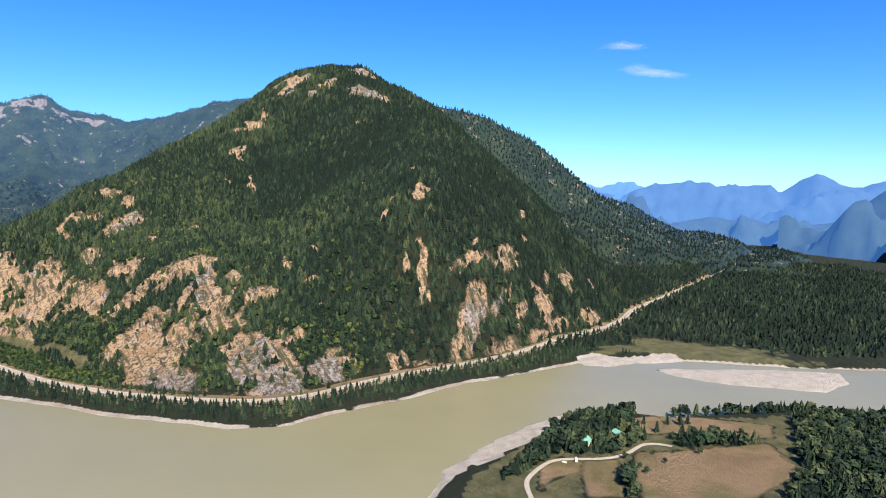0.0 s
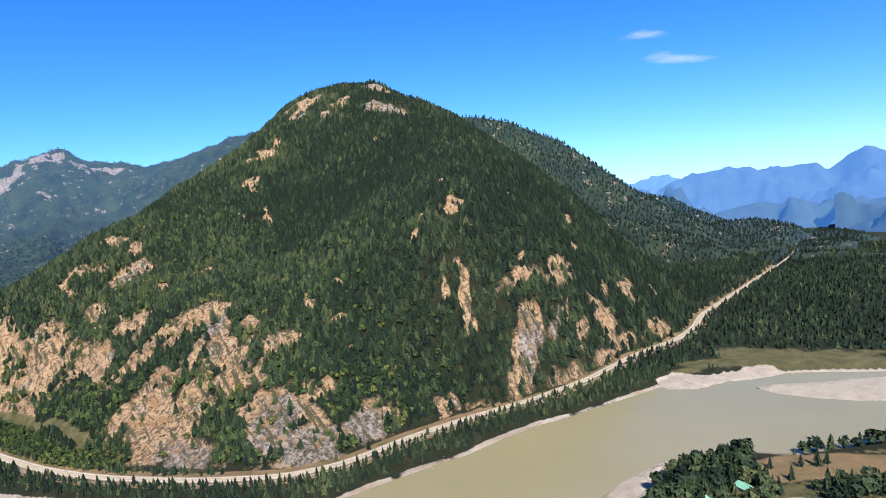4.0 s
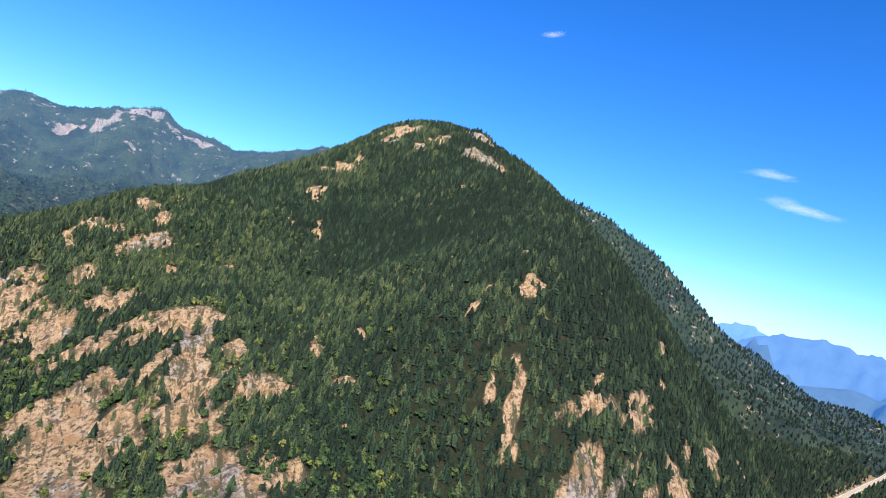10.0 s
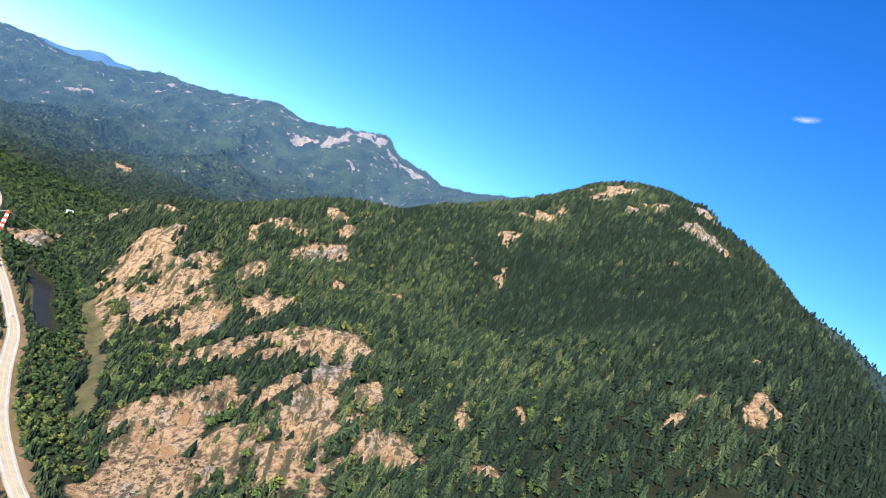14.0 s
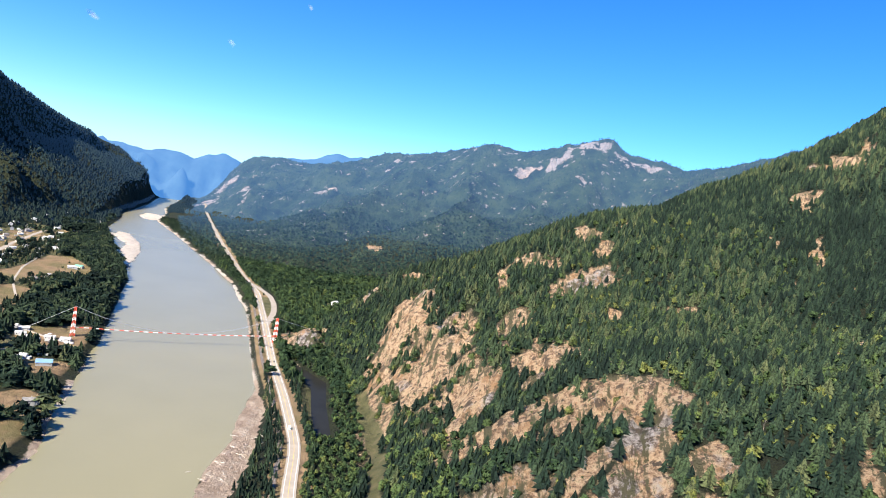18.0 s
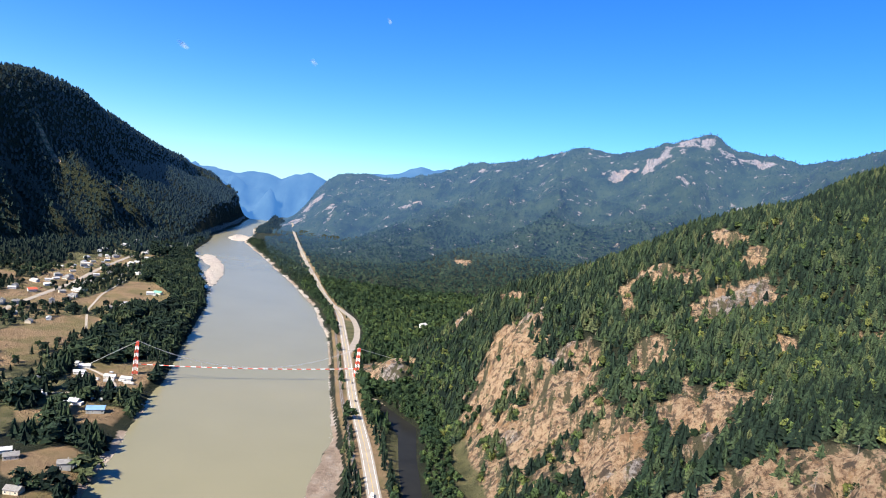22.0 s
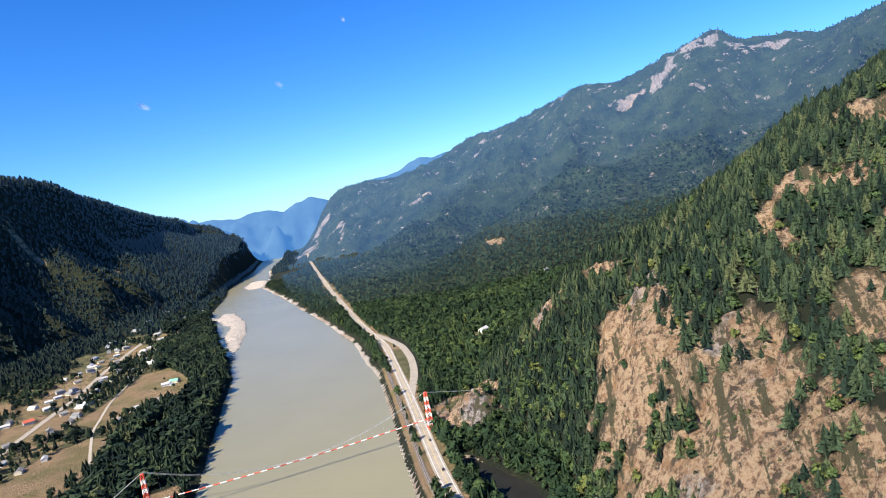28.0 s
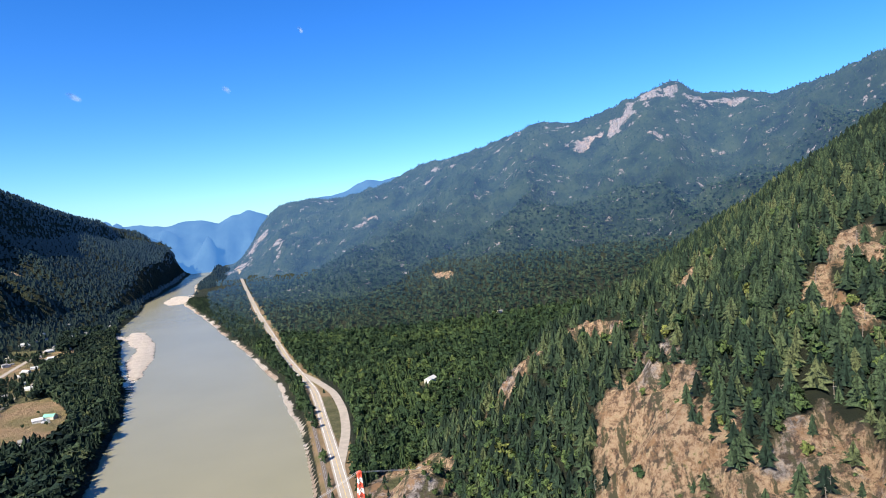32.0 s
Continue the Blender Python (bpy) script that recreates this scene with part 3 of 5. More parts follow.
# mown and grazed fields, corner by corner
FIELDS = [
    [(-672, 750), (-722, 840), (-735, 890), (-750, 950), (-795, 1040), (-840, 1045), (-858, 985), (-845, 930), (-820, 865)],
    [(-922, 1104), (-945, 1163), (-973, 1245), (-1016, 1346), (-992, 1386), (-894, 1314), (-807, 1215), (-831, 1166), (-860, 1147), (-861, 1111), (-850, 1076)],
    [(-1258, 1659), (-1301, 1750), (-1229, 1720), (-1190, 1620)],
    [(-749, 998), (-772, 1118), (-744, 1070), (-715, 983)],
    [(-655, 834), (-640, 850), (-586, 908), (-526, 799), (-530, 778), (-567, 778), (-609, 789)],
    [(-556, 721), (-552, 741), (-523, 745), (-502, 751), (-485, 712), (-509, 696), (-539, 707)],
    [(-576, 689), (-560, 706), (-534, 681), (-551, 669)],
    [(-448, 566), (-432, 579), (-415, 582), (-400, 560), (-390, 520), (-430, 540)],
    [(-1264, 1210), (-1203, 1242), (-1137, 1180), (-1172, 1134)],
    [(-849, 965), (-832, 1032), (-799, 981), (-821, 965)],
    [(375, -85), (419, -103), (447, -140), (485, -200), (446, -216), (400, -183), (381, -151), (369, -138), (349, -125), (354, -102)],
    [(292, -146), (324, -170), (385, -200), (427, -220), (381, -262), (288, -270), (206, -210), (248, -169)],
    [(186, -110), (220, -107), (228, -125), (210, -139), (180, -130), (150, -140)],
    [(232, -125), (261, -146), (221, -178), (200, -196), (174, -175), (203, -147)],
    [(-493, 623), (-479, 654), (-447, 645), (-420, 600), (-430, 584), (-474, 587), (-495, 605)],
    [(-1218, 1621), (-1319, 1880), (-1197, 1679)],
]
# woods round the farm
FARM_WOODS = [[(225, -88), (340, -82), (348, -120), (322, -130), (300, -134), (262, -130), (238, -112)], [(388, -45), (411, -62), (326, -122), (278, -98), (130, -108), (189, -84), (281, -52), (339, -42)], [(530, -204), (587, -231), (660, -310), (382, -400), (292, -290), (365, -278), (450, -243)],
              [(350, -150), (385, -158), (425, -218), (405, -222), (370, -182), (335, -172)], [(245, -160), (252, -160), (205, -205), (198, -200)],
              [(430, -88), (500, -128), (590, -200), (575, -214), (490, -146), (425, -102)]]
FARM_HOUSES = [(268, -100), (283, -117), (315, -110), (330, -128)]
FARM_TRACK = [(130, -150), (153, -118), (190, -107), (214, -103), (233, -120), (252, -136), (268, -142), (295, -142), (318, -135), (332, -143), (337, -165)]
MEADOWS = [(650, 122, 60, 16, -8), (-480, 1268, 10, 105, 27), (-212, 770, 11, 82, 26), (690, 100, 90, 26, -40), (770, 30, 60, 130, 25), (-380, 1380, 20, 16, 110), (-330, 1075, 26, 16, 20)]
# a grassy way along the foot of the hill
GRASS_WAY = [(-170, 819), (-151, 765), (-129, 712), (-115, 663), (-105, 641), (-96, 574), (-85, 517)]
MEADOWS += [((a + c) / 2, (b + d) / 2, 0.8 * math.hypot(c - a, d - b), 9, math.degrees(math.atan2(d - b, c - a))) for (a, b), (c, d) in zip(GRASS_WAY[:-1], GRASS_WAY[1:])]
YARDS = [(-990, 1080, 60, 130, 28), (-1130, 1300, 45, 160, 25), (-1250, 1560, 45, 120, 28)]


def fields_at(x, y):
    field = np.zeros(x.shape)
    for poly in FIELDS:
        d = line_dist(x, y, poly + poly[:1])[0]
        field = np.maximum(field, np.clip(0.5 + np.where(inside(x, y, poly), d, -d) / 24, 0, 1))
    field = np.maximum(field, ellipses(x, y, YARDS, 0.35, 40, 87) * 0.9)
    return field


def haze_amount(x, y):
    """Painted haze from 0 to 1, by a place's distance from the valley's bend."""
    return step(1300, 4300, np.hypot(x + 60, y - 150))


def cover(x, y, g):
    holes = fbm(0.75 * x + 0.66 * y, 2.6 * (0.66 * x - 0.75 * y), 46, 311, 4)
    bare = ellipses(x, y, OUTCROPS, 0.34, 40, 91)
    bare = np.clip(bare + 0.11 - 0.30 * step(0.1, 0.5, holes), 0, 1)
    bare = np.maximum(bare, np.clip(ellipses(x, y, WEST_ROCKS, 0.8, 60, 97) - 0.3 * step(0.0, 0.4, fbm(x, y, 40, 313, 3)), 0, 1))
    # small ledges all over the slope, more of them round the summit
    ledge = fbm(0.75 * x + 0.66 * y, 1.8 * (0.66 * x - 0.75 * y), 60, 317, 4)
    bare = np.maximum(bare, 0.85 * step(0.40, 0.62, ledge + 0.10 * step(560, 640, g["z"]) - 0.12 * step(900, 1200, x) * step(560, 500, g["z"])) * (g["kind"] == 1) * (g["z"] > 40))
    way = line_dist(x, y, HIGHWAY)[0]
    bare = np.maximum(bare, step(34, 22, way) * np.clip(0.55 + 0.7 * fbm(x, y, 36, 319, 3), 0, 1) * (g["kind"] == 1) * (x > 300) * (x < 800))
    far = (g["kind"] == 3)
    bare = np.maximum(bare, np.clip(ellipses(x, y, FAR_ROCKS, 0.95, 80, 89) - 0.45 * step(0.0, 0.35, fbm(x * 1.6, y * 0.6, 60, 327, 3)), 0, 1))
    bare = np.maximum(bare, 0.7 * far * step(0.57, 0.70, fbm(x, 0.6 * y, 120, 331, 4) + 0.2 * step(-1200, -1700, x)) * step(60, 140, g["z"]))
    bare = np.maximum(bare, 0.9 * step(0.44, 0.7, fbm(x, y, 42, 191, 3)) * (g["kind"] == 1) * step(60, 20, np.abs(g["z"] - 90) - 60))
    stone = np.clip(0.12 + fbm(x, y, 60, 95, 4) * 0.7, 0, 1)
    stone = np.where(g["kind"] == 3, 0.72 + 0.5 * fbm(x, y, 200, 333, 3), np.where((g["kind"] == 1) & (g["z"] > 500), stone + 0.4, stone))
    stone = np.maximum(stone, ellipses(x, y, GREY_CLIFFS, 0.15, 30, 93))
    field = np.maximum(fields_at(x, y), 0.8 * step(26, 16, way) * (g["kind"] == 0) * (y < 2600))
    sand = np.clip(1.0 - np.maximum(g["z"] - 0.9, 0) / 1.6, 0, 1) * (g["shore"] < 60)
    sand = sand * np.where((line_dist(x, y, BANK_WEST)[0] < line_dist(x, y, BANK_EAST)[0]) & (y > 785), 0.35, 1.0)
    sand = np.maximum(sand * np.clip(0.85 + 0.8 * fbm(x, y, 28, 337, 3), 0, 1), g["bar"])
    d = line_dist(x, y, MUD_FLAT + MUD_FLAT[:1])[0]
    mud = np.clip(0.5 + (np.where(inside(x, y, MUD_FLAT), d, -d) + 4) / 16, 0, 1)
    mud = np.maximum(mud, np.clip(0.46 + 0.5 * fbm(x, y, 60, 343, 3), 0, 1) * (g["bar"] < 0.2))
    grass = ellipses(x, y, MEADOWS, 0.25, 40, 99)
    settled = line_dist(x, y, BANK_WEST)[0] < line_dist(x, y, BANK_EAST)[0]
    pasture = (g["kind"] == 0) & settled & (y < 2450) & (g["shore"] > np.where((x < -430) & (y > 380), 90, 30) + 12 * fbm(x, y, 40, 145, 3))
    grass = np.maximum(grass, np.where(pasture, 0.62 + 0.3 * fbm(x, y, 120, 141, 3), 0) * (field < 0.45))
    field = np.maximum(field, np.where(pasture, 0.5 + 0.4 * fbm(x, y, 90, 143, 3), 0) * (grass < 0.6))
    return dict(bare=bare, stone=stone, field=field, sand=sand, grass=grass, mud=mud, veil=haze_amount(x, y))


GX = spaced((-5200, -2600, 130), (-2600, -1600, 25), (-1600, -760, 10), (-760, -460, 5.5), (-460, 720, 4.6), (720, 1300, 7), (1300, 2820, 20), (2820, 5300, 124))
GY = spaced((-3000, -600, 120), (-600, -320, 14), (-320, 100, 7), (100, 1150, 4.6), (1150, 1650, 7.5), (1650, 3000, 15), (3000, 4500, 25), (4500, 6300, 150))
gx, gy = [a.ravel() for a in np.meshgrid(GX, GY)]
G = land(gx, gy)
C = cover(gx, gy, G)
gverts = np.column_stack([gx, gy, G["z"]])
nx, ny = len(GX), len(GY)
ii, jj = [a.ravel() for a in np.meshgrid(np.arange(nx - 1), np.arange(ny - 1))]
q0 = jj * nx + ii
quads = np.column_stack([q0, q0 + 1, q0 + 1 + nx, q0 + nx])
kinds = G["kind"][quads]
major = np.where((kinds > 0).sum(1) > 2, kinds.max(1), 0)
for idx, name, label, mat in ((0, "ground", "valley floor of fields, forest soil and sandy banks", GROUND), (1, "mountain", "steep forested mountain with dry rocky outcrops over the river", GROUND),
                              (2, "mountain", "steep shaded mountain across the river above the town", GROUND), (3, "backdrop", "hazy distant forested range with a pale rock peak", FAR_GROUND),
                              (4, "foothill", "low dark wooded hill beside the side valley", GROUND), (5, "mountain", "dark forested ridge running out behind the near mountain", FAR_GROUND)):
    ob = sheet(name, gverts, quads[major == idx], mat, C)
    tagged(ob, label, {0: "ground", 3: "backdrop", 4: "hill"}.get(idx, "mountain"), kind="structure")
water = raw_mesh("water", np.array([(-5200, -3000, 0), (5200, -3000, 0), (5200, 6300, 0), (-5200, 6300, 0)], float), np.array([[0, 1, 2, 3]]), WATER)
tagged(water, "wide silty grey-green river with a smooth surface", "river", kind="structure")
pw = raw_mesh("water", np.array([(*p, 1.0) for p in POND], float), np.array([list(range(len(POND)))]), POND_WATER)
tagged(pw, "narrow dark still pond beside the highway", "pond", kind="structure")


def height(x, y):
    return land(np.atleast_1d(np.asarray(x, float)), np.atleast_1d(np.asarray(y, float)))["z"]


def smooth_line(line, gap):
    """Points at even steps along a soft curve through a plan line."""
    p = np.array(line, float)
    d = np.concatenate([[0], np.cumsum(np.hypot(*np.diff(p, axis=0).T))])
    s = np.arange(0, d[-1], gap)
    out = np.column_stack([np.interp(s, d, p[:, 0]), np.interp(s, d, p[:, 1])])
    for _ in range(int(60 / gap) + 1):
        out[1:-1] = (out[:-2] + 2 * out[1:-1] + out[2:]) / 4
    return out


def ribbon(name, pts, left, right, lift, mat, top=0.15, z=None):
    """A strip of road along pts, from left to right of the line, with edges of its own thickness."""
    t = np.gradient(pts, axis=0)
    t /= np.hypot(*t.T)[:, None]
    nrm = np.column_stack([-t[:, 1], t[:, 0]])
    a, b = pts + nrm * np.reshape(left, (-1, 1)), pts + nrm * np.reshape(right, (-1, 1))
    if z is None:
        z = np.maximum(height(*pts.T), np.maximum(height(*a.T), height(*b.T)))
    z = np.asarray(z) + lift
    rows = [np.column_stack([a, z - top * 4]), np.column_stack([a, z]), np.column_stack([b, z]), np.column_stack([b, z - top * 4])]
    n = len(pts)
    v = np.concatenate(rows)
    i = np.arange(n - 1)
    f = np.concatenate([np.column_stack([i + k * n, i + 1 + k * n, i + 1 + (k + 1) * n, i + (k + 1) * n]) for k in range(3)])
    return raw_mesh(name, v, f[:, ::-1], mat, smooth=False)


highway = smooth_line(HIGHWAY, 12)
road = ribbon("road", highway, 6.2, -6.2, 0.5, ASPHALT)
tagged(road, "pale two-lane asphalt highway along the river", "road", kind="structure")
town = smooth_line(TOWN_ROAD, 15)
tagged(ribbon("road", town, 5.0, -5.0, 0.4, ASPHALT), "grey town road through fields and houses", "road", kind="structure")


# ---- forests ----
def cone_tree(sides, tiers, seed):
    """A conifer of stacked ragged skirts, one metre high."""
    rng = np.random.default_rng(seed)
    v, f = [], []
    for k in range(tiers):
        z0, z1 = 0.08 + 0.80 * k / tiers, 0.08 + 0.80 * (k + 1) / tiers + 0.14
        r = 0.20 * (1 - 0.82 * k / tiers)
        base = len(v)
        a0 = rng.uniform(0, 6)
        for s in range(sides):
            a = a0 + s * 2 * math.pi / sides
            rr = r * (rng.uniform(1.15, 1.6) if s % 2 else rng.uniform(0.3, 0.5))
            v.append((rr * math.cos(a), rr * math.sin(a), z0 - rng.uniform(0, 0.06)))
        v.append((0, 0, min(z1, 1.0)))
        f += [(base + s, base + (s + 1) % sides, base + sides) for s in range(sides)]
    return np.array(v), np.array(f)


def round_tree(seed, fine=False, leaves=54):
    """A broad uneven crown of many small leafy sprays on a few lobes, one metre high."""
    rng = np.random.default_rng(seed)
    lobes = [((rng.uniform(-0.15, 0.15), rng.uniform(-0.15, 0.15), z), rng.uniform(0.2, 0.3)) for z in (0.36, 0.5, 0.64)]
    v, f = [], []
    for k in range(leaves * (2 if fine else 1)):
        c, r = lobes[k % 3]
        d = rng.normal(0, 1, 3)
        d[2] = abs(d[2]) if rng.uniform() < 0.75 else d[2]
        d /= np.linalg.norm(d)
        n = d + rng.normal(0, 0.45, 3)
        n /= np.linalg.norm(n)
        u = np.cross(n, rng.normal(0, 1, 3))
        u /= np.linalg.norm(u)
        w = np.cross(n, u)
        o, size = np.array(c) + d * r * rng.uniform(0.7, 1.1), rng.uniform(0.12, 0.22) * (0.7 if fine else 1)
        base = len(v)
        v += [tuple(o + size * (math.cos(t) * u + math.sin(t) * w)) for t in (0, 2.1, 4.2)]
        f.append((base, base + 1, base + 2))
    return np.array(v), np.array(f)


def forest(name, xy, heights, widths, kinds, templates, mat, tint, label, base=None):
    rng = np.random.default_rng(len(xy))
    z = height(*xy.T) - 0.5 if base is None else base
    ang = rng.uniform(0, 2 * math.pi, len(xy))
    vs, fs, ts, ws, off = [], [], [], [], 0
    veil = haze_amount(*xy.T)
    for k, (tv, tf) in enumerate(templates):
        sel = np.flatnonzero(kinds == k)
        if not len(sel):
            continue
        c, s = np.cos(ang[sel])[:, None], np.sin(ang[sel])[:, None]
        w, h = widths[sel][:, None], heights[sel][:, None]
        px = (tv[:, 0] * c - tv[:, 1] * s) * w + xy[sel, 0][:, None]
        py = (tv[:, 0] * s + tv[:, 1] * c) * w + xy[sel, 1][:, None]
        pz = tv[:, 2] * h + z[sel][:, None]
        vs.append(np.stack([px, py, pz], -1).reshape(-1, 3))
        fs.append((tf[None] + (off + np.arange(len(sel)) * len(tv))[:, None, None]).reshape(-1, 3))
        ts.append(np.repeat(tint[sel], len(tv)))
        ws.append(np.repeat(veil[sel], len(tv)))
        off += len(sel) * len(tv)
    ob = raw_mesh(name, np.concatenate(vs), np.concatenate(fs), mat, {"tint": np.concatenate(ts), "veil": np.concatenate(ws)}, smooth=False)
    return tagged(ob, label, "forest", kind="stuff")


def scatter(x0, x1, y0, y1, gap, seed):
    rng = np.random.default_rng(seed)
    X, Y = np.meshgrid(np.arange(x0, x1, gap), np.arange(y0, y1, gap))
    p = np.column_stack([X.ravel(), Y.ravel()]) + rng.uniform(-0.48, 0.48, (X.size, 2)) * gap
    return p, rng


def wooded(p, rng, allow):
    """Keeps the places where trees stand."""
    g = land(*p.T)
    c = cover(*p.T, g)
    d = np.minimum(line_dist(*p.T, PULL_OUT)[0] - 12, line_dist(*p.T, HIGHWAY)[0] - np.where(g["kind"] == 1, 15, 11), line_dist(*p.T, TOWN_ROAD)[0] - 8)
    chance = 1.0 - (0.97 - 0.4 * step(0.1, 0.45, fbm(*p.T, 24, 79, 3))) * step(0.42, 0.58, c["bare"])
    chance = np.where(g["kind"] == 1, chance * (0.7 + 0.3 * step(-0.35, 0.1, fbm(*p.T, 28, 77, 3))), chance)
    edge = np.where(beyond_river(p), 12, 4)
    ok = (rng.uniform(0, 1, len(p)) < chance) & (fields_at(*p.T) < 0.45) & (ellipses(*p.T, MEADOWS, 0.25, 40, 99) < 0.5) & (g["shore"] > edge) & (g["pond"] > 4) & (d > 0) & (g["bar"] < 0.3)
    ok &= allow(g, p)
    return p[ok], g["z"][ok] - 0.6, c["bare"][ok]


PINES = [cone_tree(8, 5, s) for s in range(5)]
SMALL_PINES = [cone_tree(6, 2, s) for s in range(3)]
MID_PINES = [cone_tree(8, 3, s) for s in range(4)]
SHOULDER_PINES = [cone_tree(8, 4, s) for s in range(4)]
ROUND = [round_tree(s) for s in range(3)]
SPARSE = [round_tree(s + 40, False, 17) for s in range(3)]


def beyond_river(p):
    """True on the highway's side of the water."""
    return line_dist(*p.T, BANK_EAST)[0] < line_dist(*p.T, BANK_WEST)[0]


def stand(name, box, gap, seed, allow, templates, mat, size, label, slim=1.0, keep=1.0, hue=0.37, spread=0.29):
    p, rng = scatter(*box, gap, seed)
    p, z, bare = wooded(p, rng, allow)
    if keep < 1:
        sel = rng.uniform(0, 1, len(p)) < keep
        p, z, bare = p[sel], z[sel], bare[sel]
    h = rng.uniform(*size, len(p)) * (1 - 0.35 * np.clip(bare - 0.3, 0, 0.6))
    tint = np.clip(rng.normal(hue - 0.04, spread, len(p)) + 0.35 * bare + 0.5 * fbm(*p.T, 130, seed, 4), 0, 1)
    return forest(name, p, h, h * rng.uniform(0.8, 1.25, len(p)) * slim, rng.integers(0, len(templates), len(p)), templates, mat, tint, label, z)


on_near = lambda g, p: (g["kind"] == 1) & (g["z"] > 9)
beyond_hill = lambda g, p: ((g["kind"] == 0) | (g["kind"] == 3)) & (p[:, 0] > -0.62 * (p[:, 1] - 900) - 380)
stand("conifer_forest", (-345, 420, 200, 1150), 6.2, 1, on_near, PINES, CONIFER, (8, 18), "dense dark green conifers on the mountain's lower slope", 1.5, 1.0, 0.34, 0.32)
# low tints put the shade of the mountain's eastern side into these three stands
stand("conifer_forest", (420, 800, 200, 1150), 6.5, 6, on_near, SHOULDER_PINES, CONIFER, (9, 19), "dense dark green conifers below the mountain's shoulder, darkened further for shade", 1.7, 1.0, 0.17, 0.30)
stand("conifer_forest", (1040, 1500, 200, 1700), 8.6, 17, on_near, MID_PINES, CONIFER, (10, 20), "conifers on the mountain's far spur, tinted very dark for shade", 1.3, 1.0, 0.06)
stand("conifer_forest", (800, 1040, 200, 1700), 8.6, 2, on_near, MID_PINES, CONIFER, (10, 20), "dense dark conifers on the mountain's upper slope, darkened further for shade", 1.3, 1.0, 0.18, 0.28)
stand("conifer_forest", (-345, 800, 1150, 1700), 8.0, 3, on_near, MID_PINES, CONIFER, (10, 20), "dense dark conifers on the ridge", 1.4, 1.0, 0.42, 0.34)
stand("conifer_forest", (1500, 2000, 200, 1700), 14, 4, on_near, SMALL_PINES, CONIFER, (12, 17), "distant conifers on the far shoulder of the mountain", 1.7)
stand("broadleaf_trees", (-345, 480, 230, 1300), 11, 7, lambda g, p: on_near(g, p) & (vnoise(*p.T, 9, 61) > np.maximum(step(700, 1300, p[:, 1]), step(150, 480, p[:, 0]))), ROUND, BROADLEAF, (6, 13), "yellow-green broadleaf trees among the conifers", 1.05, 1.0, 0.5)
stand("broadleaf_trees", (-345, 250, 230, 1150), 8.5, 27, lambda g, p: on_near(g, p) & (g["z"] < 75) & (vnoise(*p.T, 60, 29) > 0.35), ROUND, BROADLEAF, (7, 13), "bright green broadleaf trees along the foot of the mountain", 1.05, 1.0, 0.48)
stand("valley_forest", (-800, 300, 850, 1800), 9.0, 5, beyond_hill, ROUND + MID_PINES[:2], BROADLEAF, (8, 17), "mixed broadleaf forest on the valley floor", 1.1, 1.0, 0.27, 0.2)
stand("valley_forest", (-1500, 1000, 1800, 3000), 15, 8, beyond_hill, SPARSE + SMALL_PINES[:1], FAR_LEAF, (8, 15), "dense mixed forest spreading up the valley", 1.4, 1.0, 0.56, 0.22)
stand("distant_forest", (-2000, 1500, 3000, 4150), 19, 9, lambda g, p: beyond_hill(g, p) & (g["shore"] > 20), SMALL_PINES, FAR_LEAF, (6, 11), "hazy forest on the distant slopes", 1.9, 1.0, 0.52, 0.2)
# this ridge's shade is likewise given by a low tint
stand("distant_forest", (1150, 2750, 500, 2100), 16, 18, lambda g, p: g["kind"] == 5, SMALL_PINES, CONIFER, (10, 16), "conifers on the ridge behind the mountain, tinted dark for shade", 1.6, 1.0, 0.06, 0.09)
by_water = lambda g, p: (g["kind"] == 0) & (g["shore"] < 75)
stand("riverside_trees", (-1500, 1100, 100, 2600), 6.8, 10, lambda g, p: by_water(g, p) & beyond_river(p), MID_PINES, CONIFER, (6, 12), "row of small green trees between highway and river bank", 1.2)
stand("pondside_trees", (-400, 20, 420, 1150), 6.5, 16, lambda g, p: ((g["kind"] == 0) | (g["z"] < 10)) & beyond_river(p) & (g["shore"] > 55), ROUND, BROADLEAF, (5, 9), "bright broadleaf trees round the pond and along the foot of the hill", 1.1, 1.0, 0.55)
WEST_WOODS = [[(-654, 761), (-695, 832), (-742, 922), (-761, 1030), (-718, 1163), (-647, 1058), (-582, 935), (-600, 915), (-633, 870), (-658, 838), (-618, 777)], [(-540, 868), (-510, 792), (-522, 786), (-572, 880)]]


def west(g, p):
    """The settled bank: whole woods, and loose clumps where the yards are."""
    yards = (p[:, 1] < 925) & (p[:, 0] > -720) & ~np.any([inside(p[:, 0], p[:, 1], w) for w in WEST_WOODS], 0)
    return (g["kind"] == 0) & ~beyond_river(p) & (~yards | (vnoise(*p.T, 24, 57) > 0.56))


stand("riverside_forest", (-1500, -380, 380, 2500), 7.5, 11, lambda g, p: west(g, p) & (g["shore"] < 120), PINES[:3] + ROUND[:1], CONIFER, (9, 21), "dark riverside conifers on the settled bank", 1.5)
stand("woodlots", (-1700, -500, 400, 2500), 12.5, 12, lambda g, p: west(g, p) & (g["shore"] >= 120) & (vnoise(*p.T, 110, 5) > 0.30), ROUND[:2] + SHOULDER_PINES[:2], CONIFER, (8, 16), "scattered woods between fields and houses", 1.1)
# the low tint adds to the painted shade of this mountainside
stand("mountain_forest", (-2500, -1000, 500, 3800), 13.5, 13, lambda g, p: g["kind"] == 2, SMALL_PINES, SHADY_LEAF, (10, 17), "conifers on the shaded mountainside, their colour darkened for the shade", 1.85, 1.0, 0.08, 0.12)
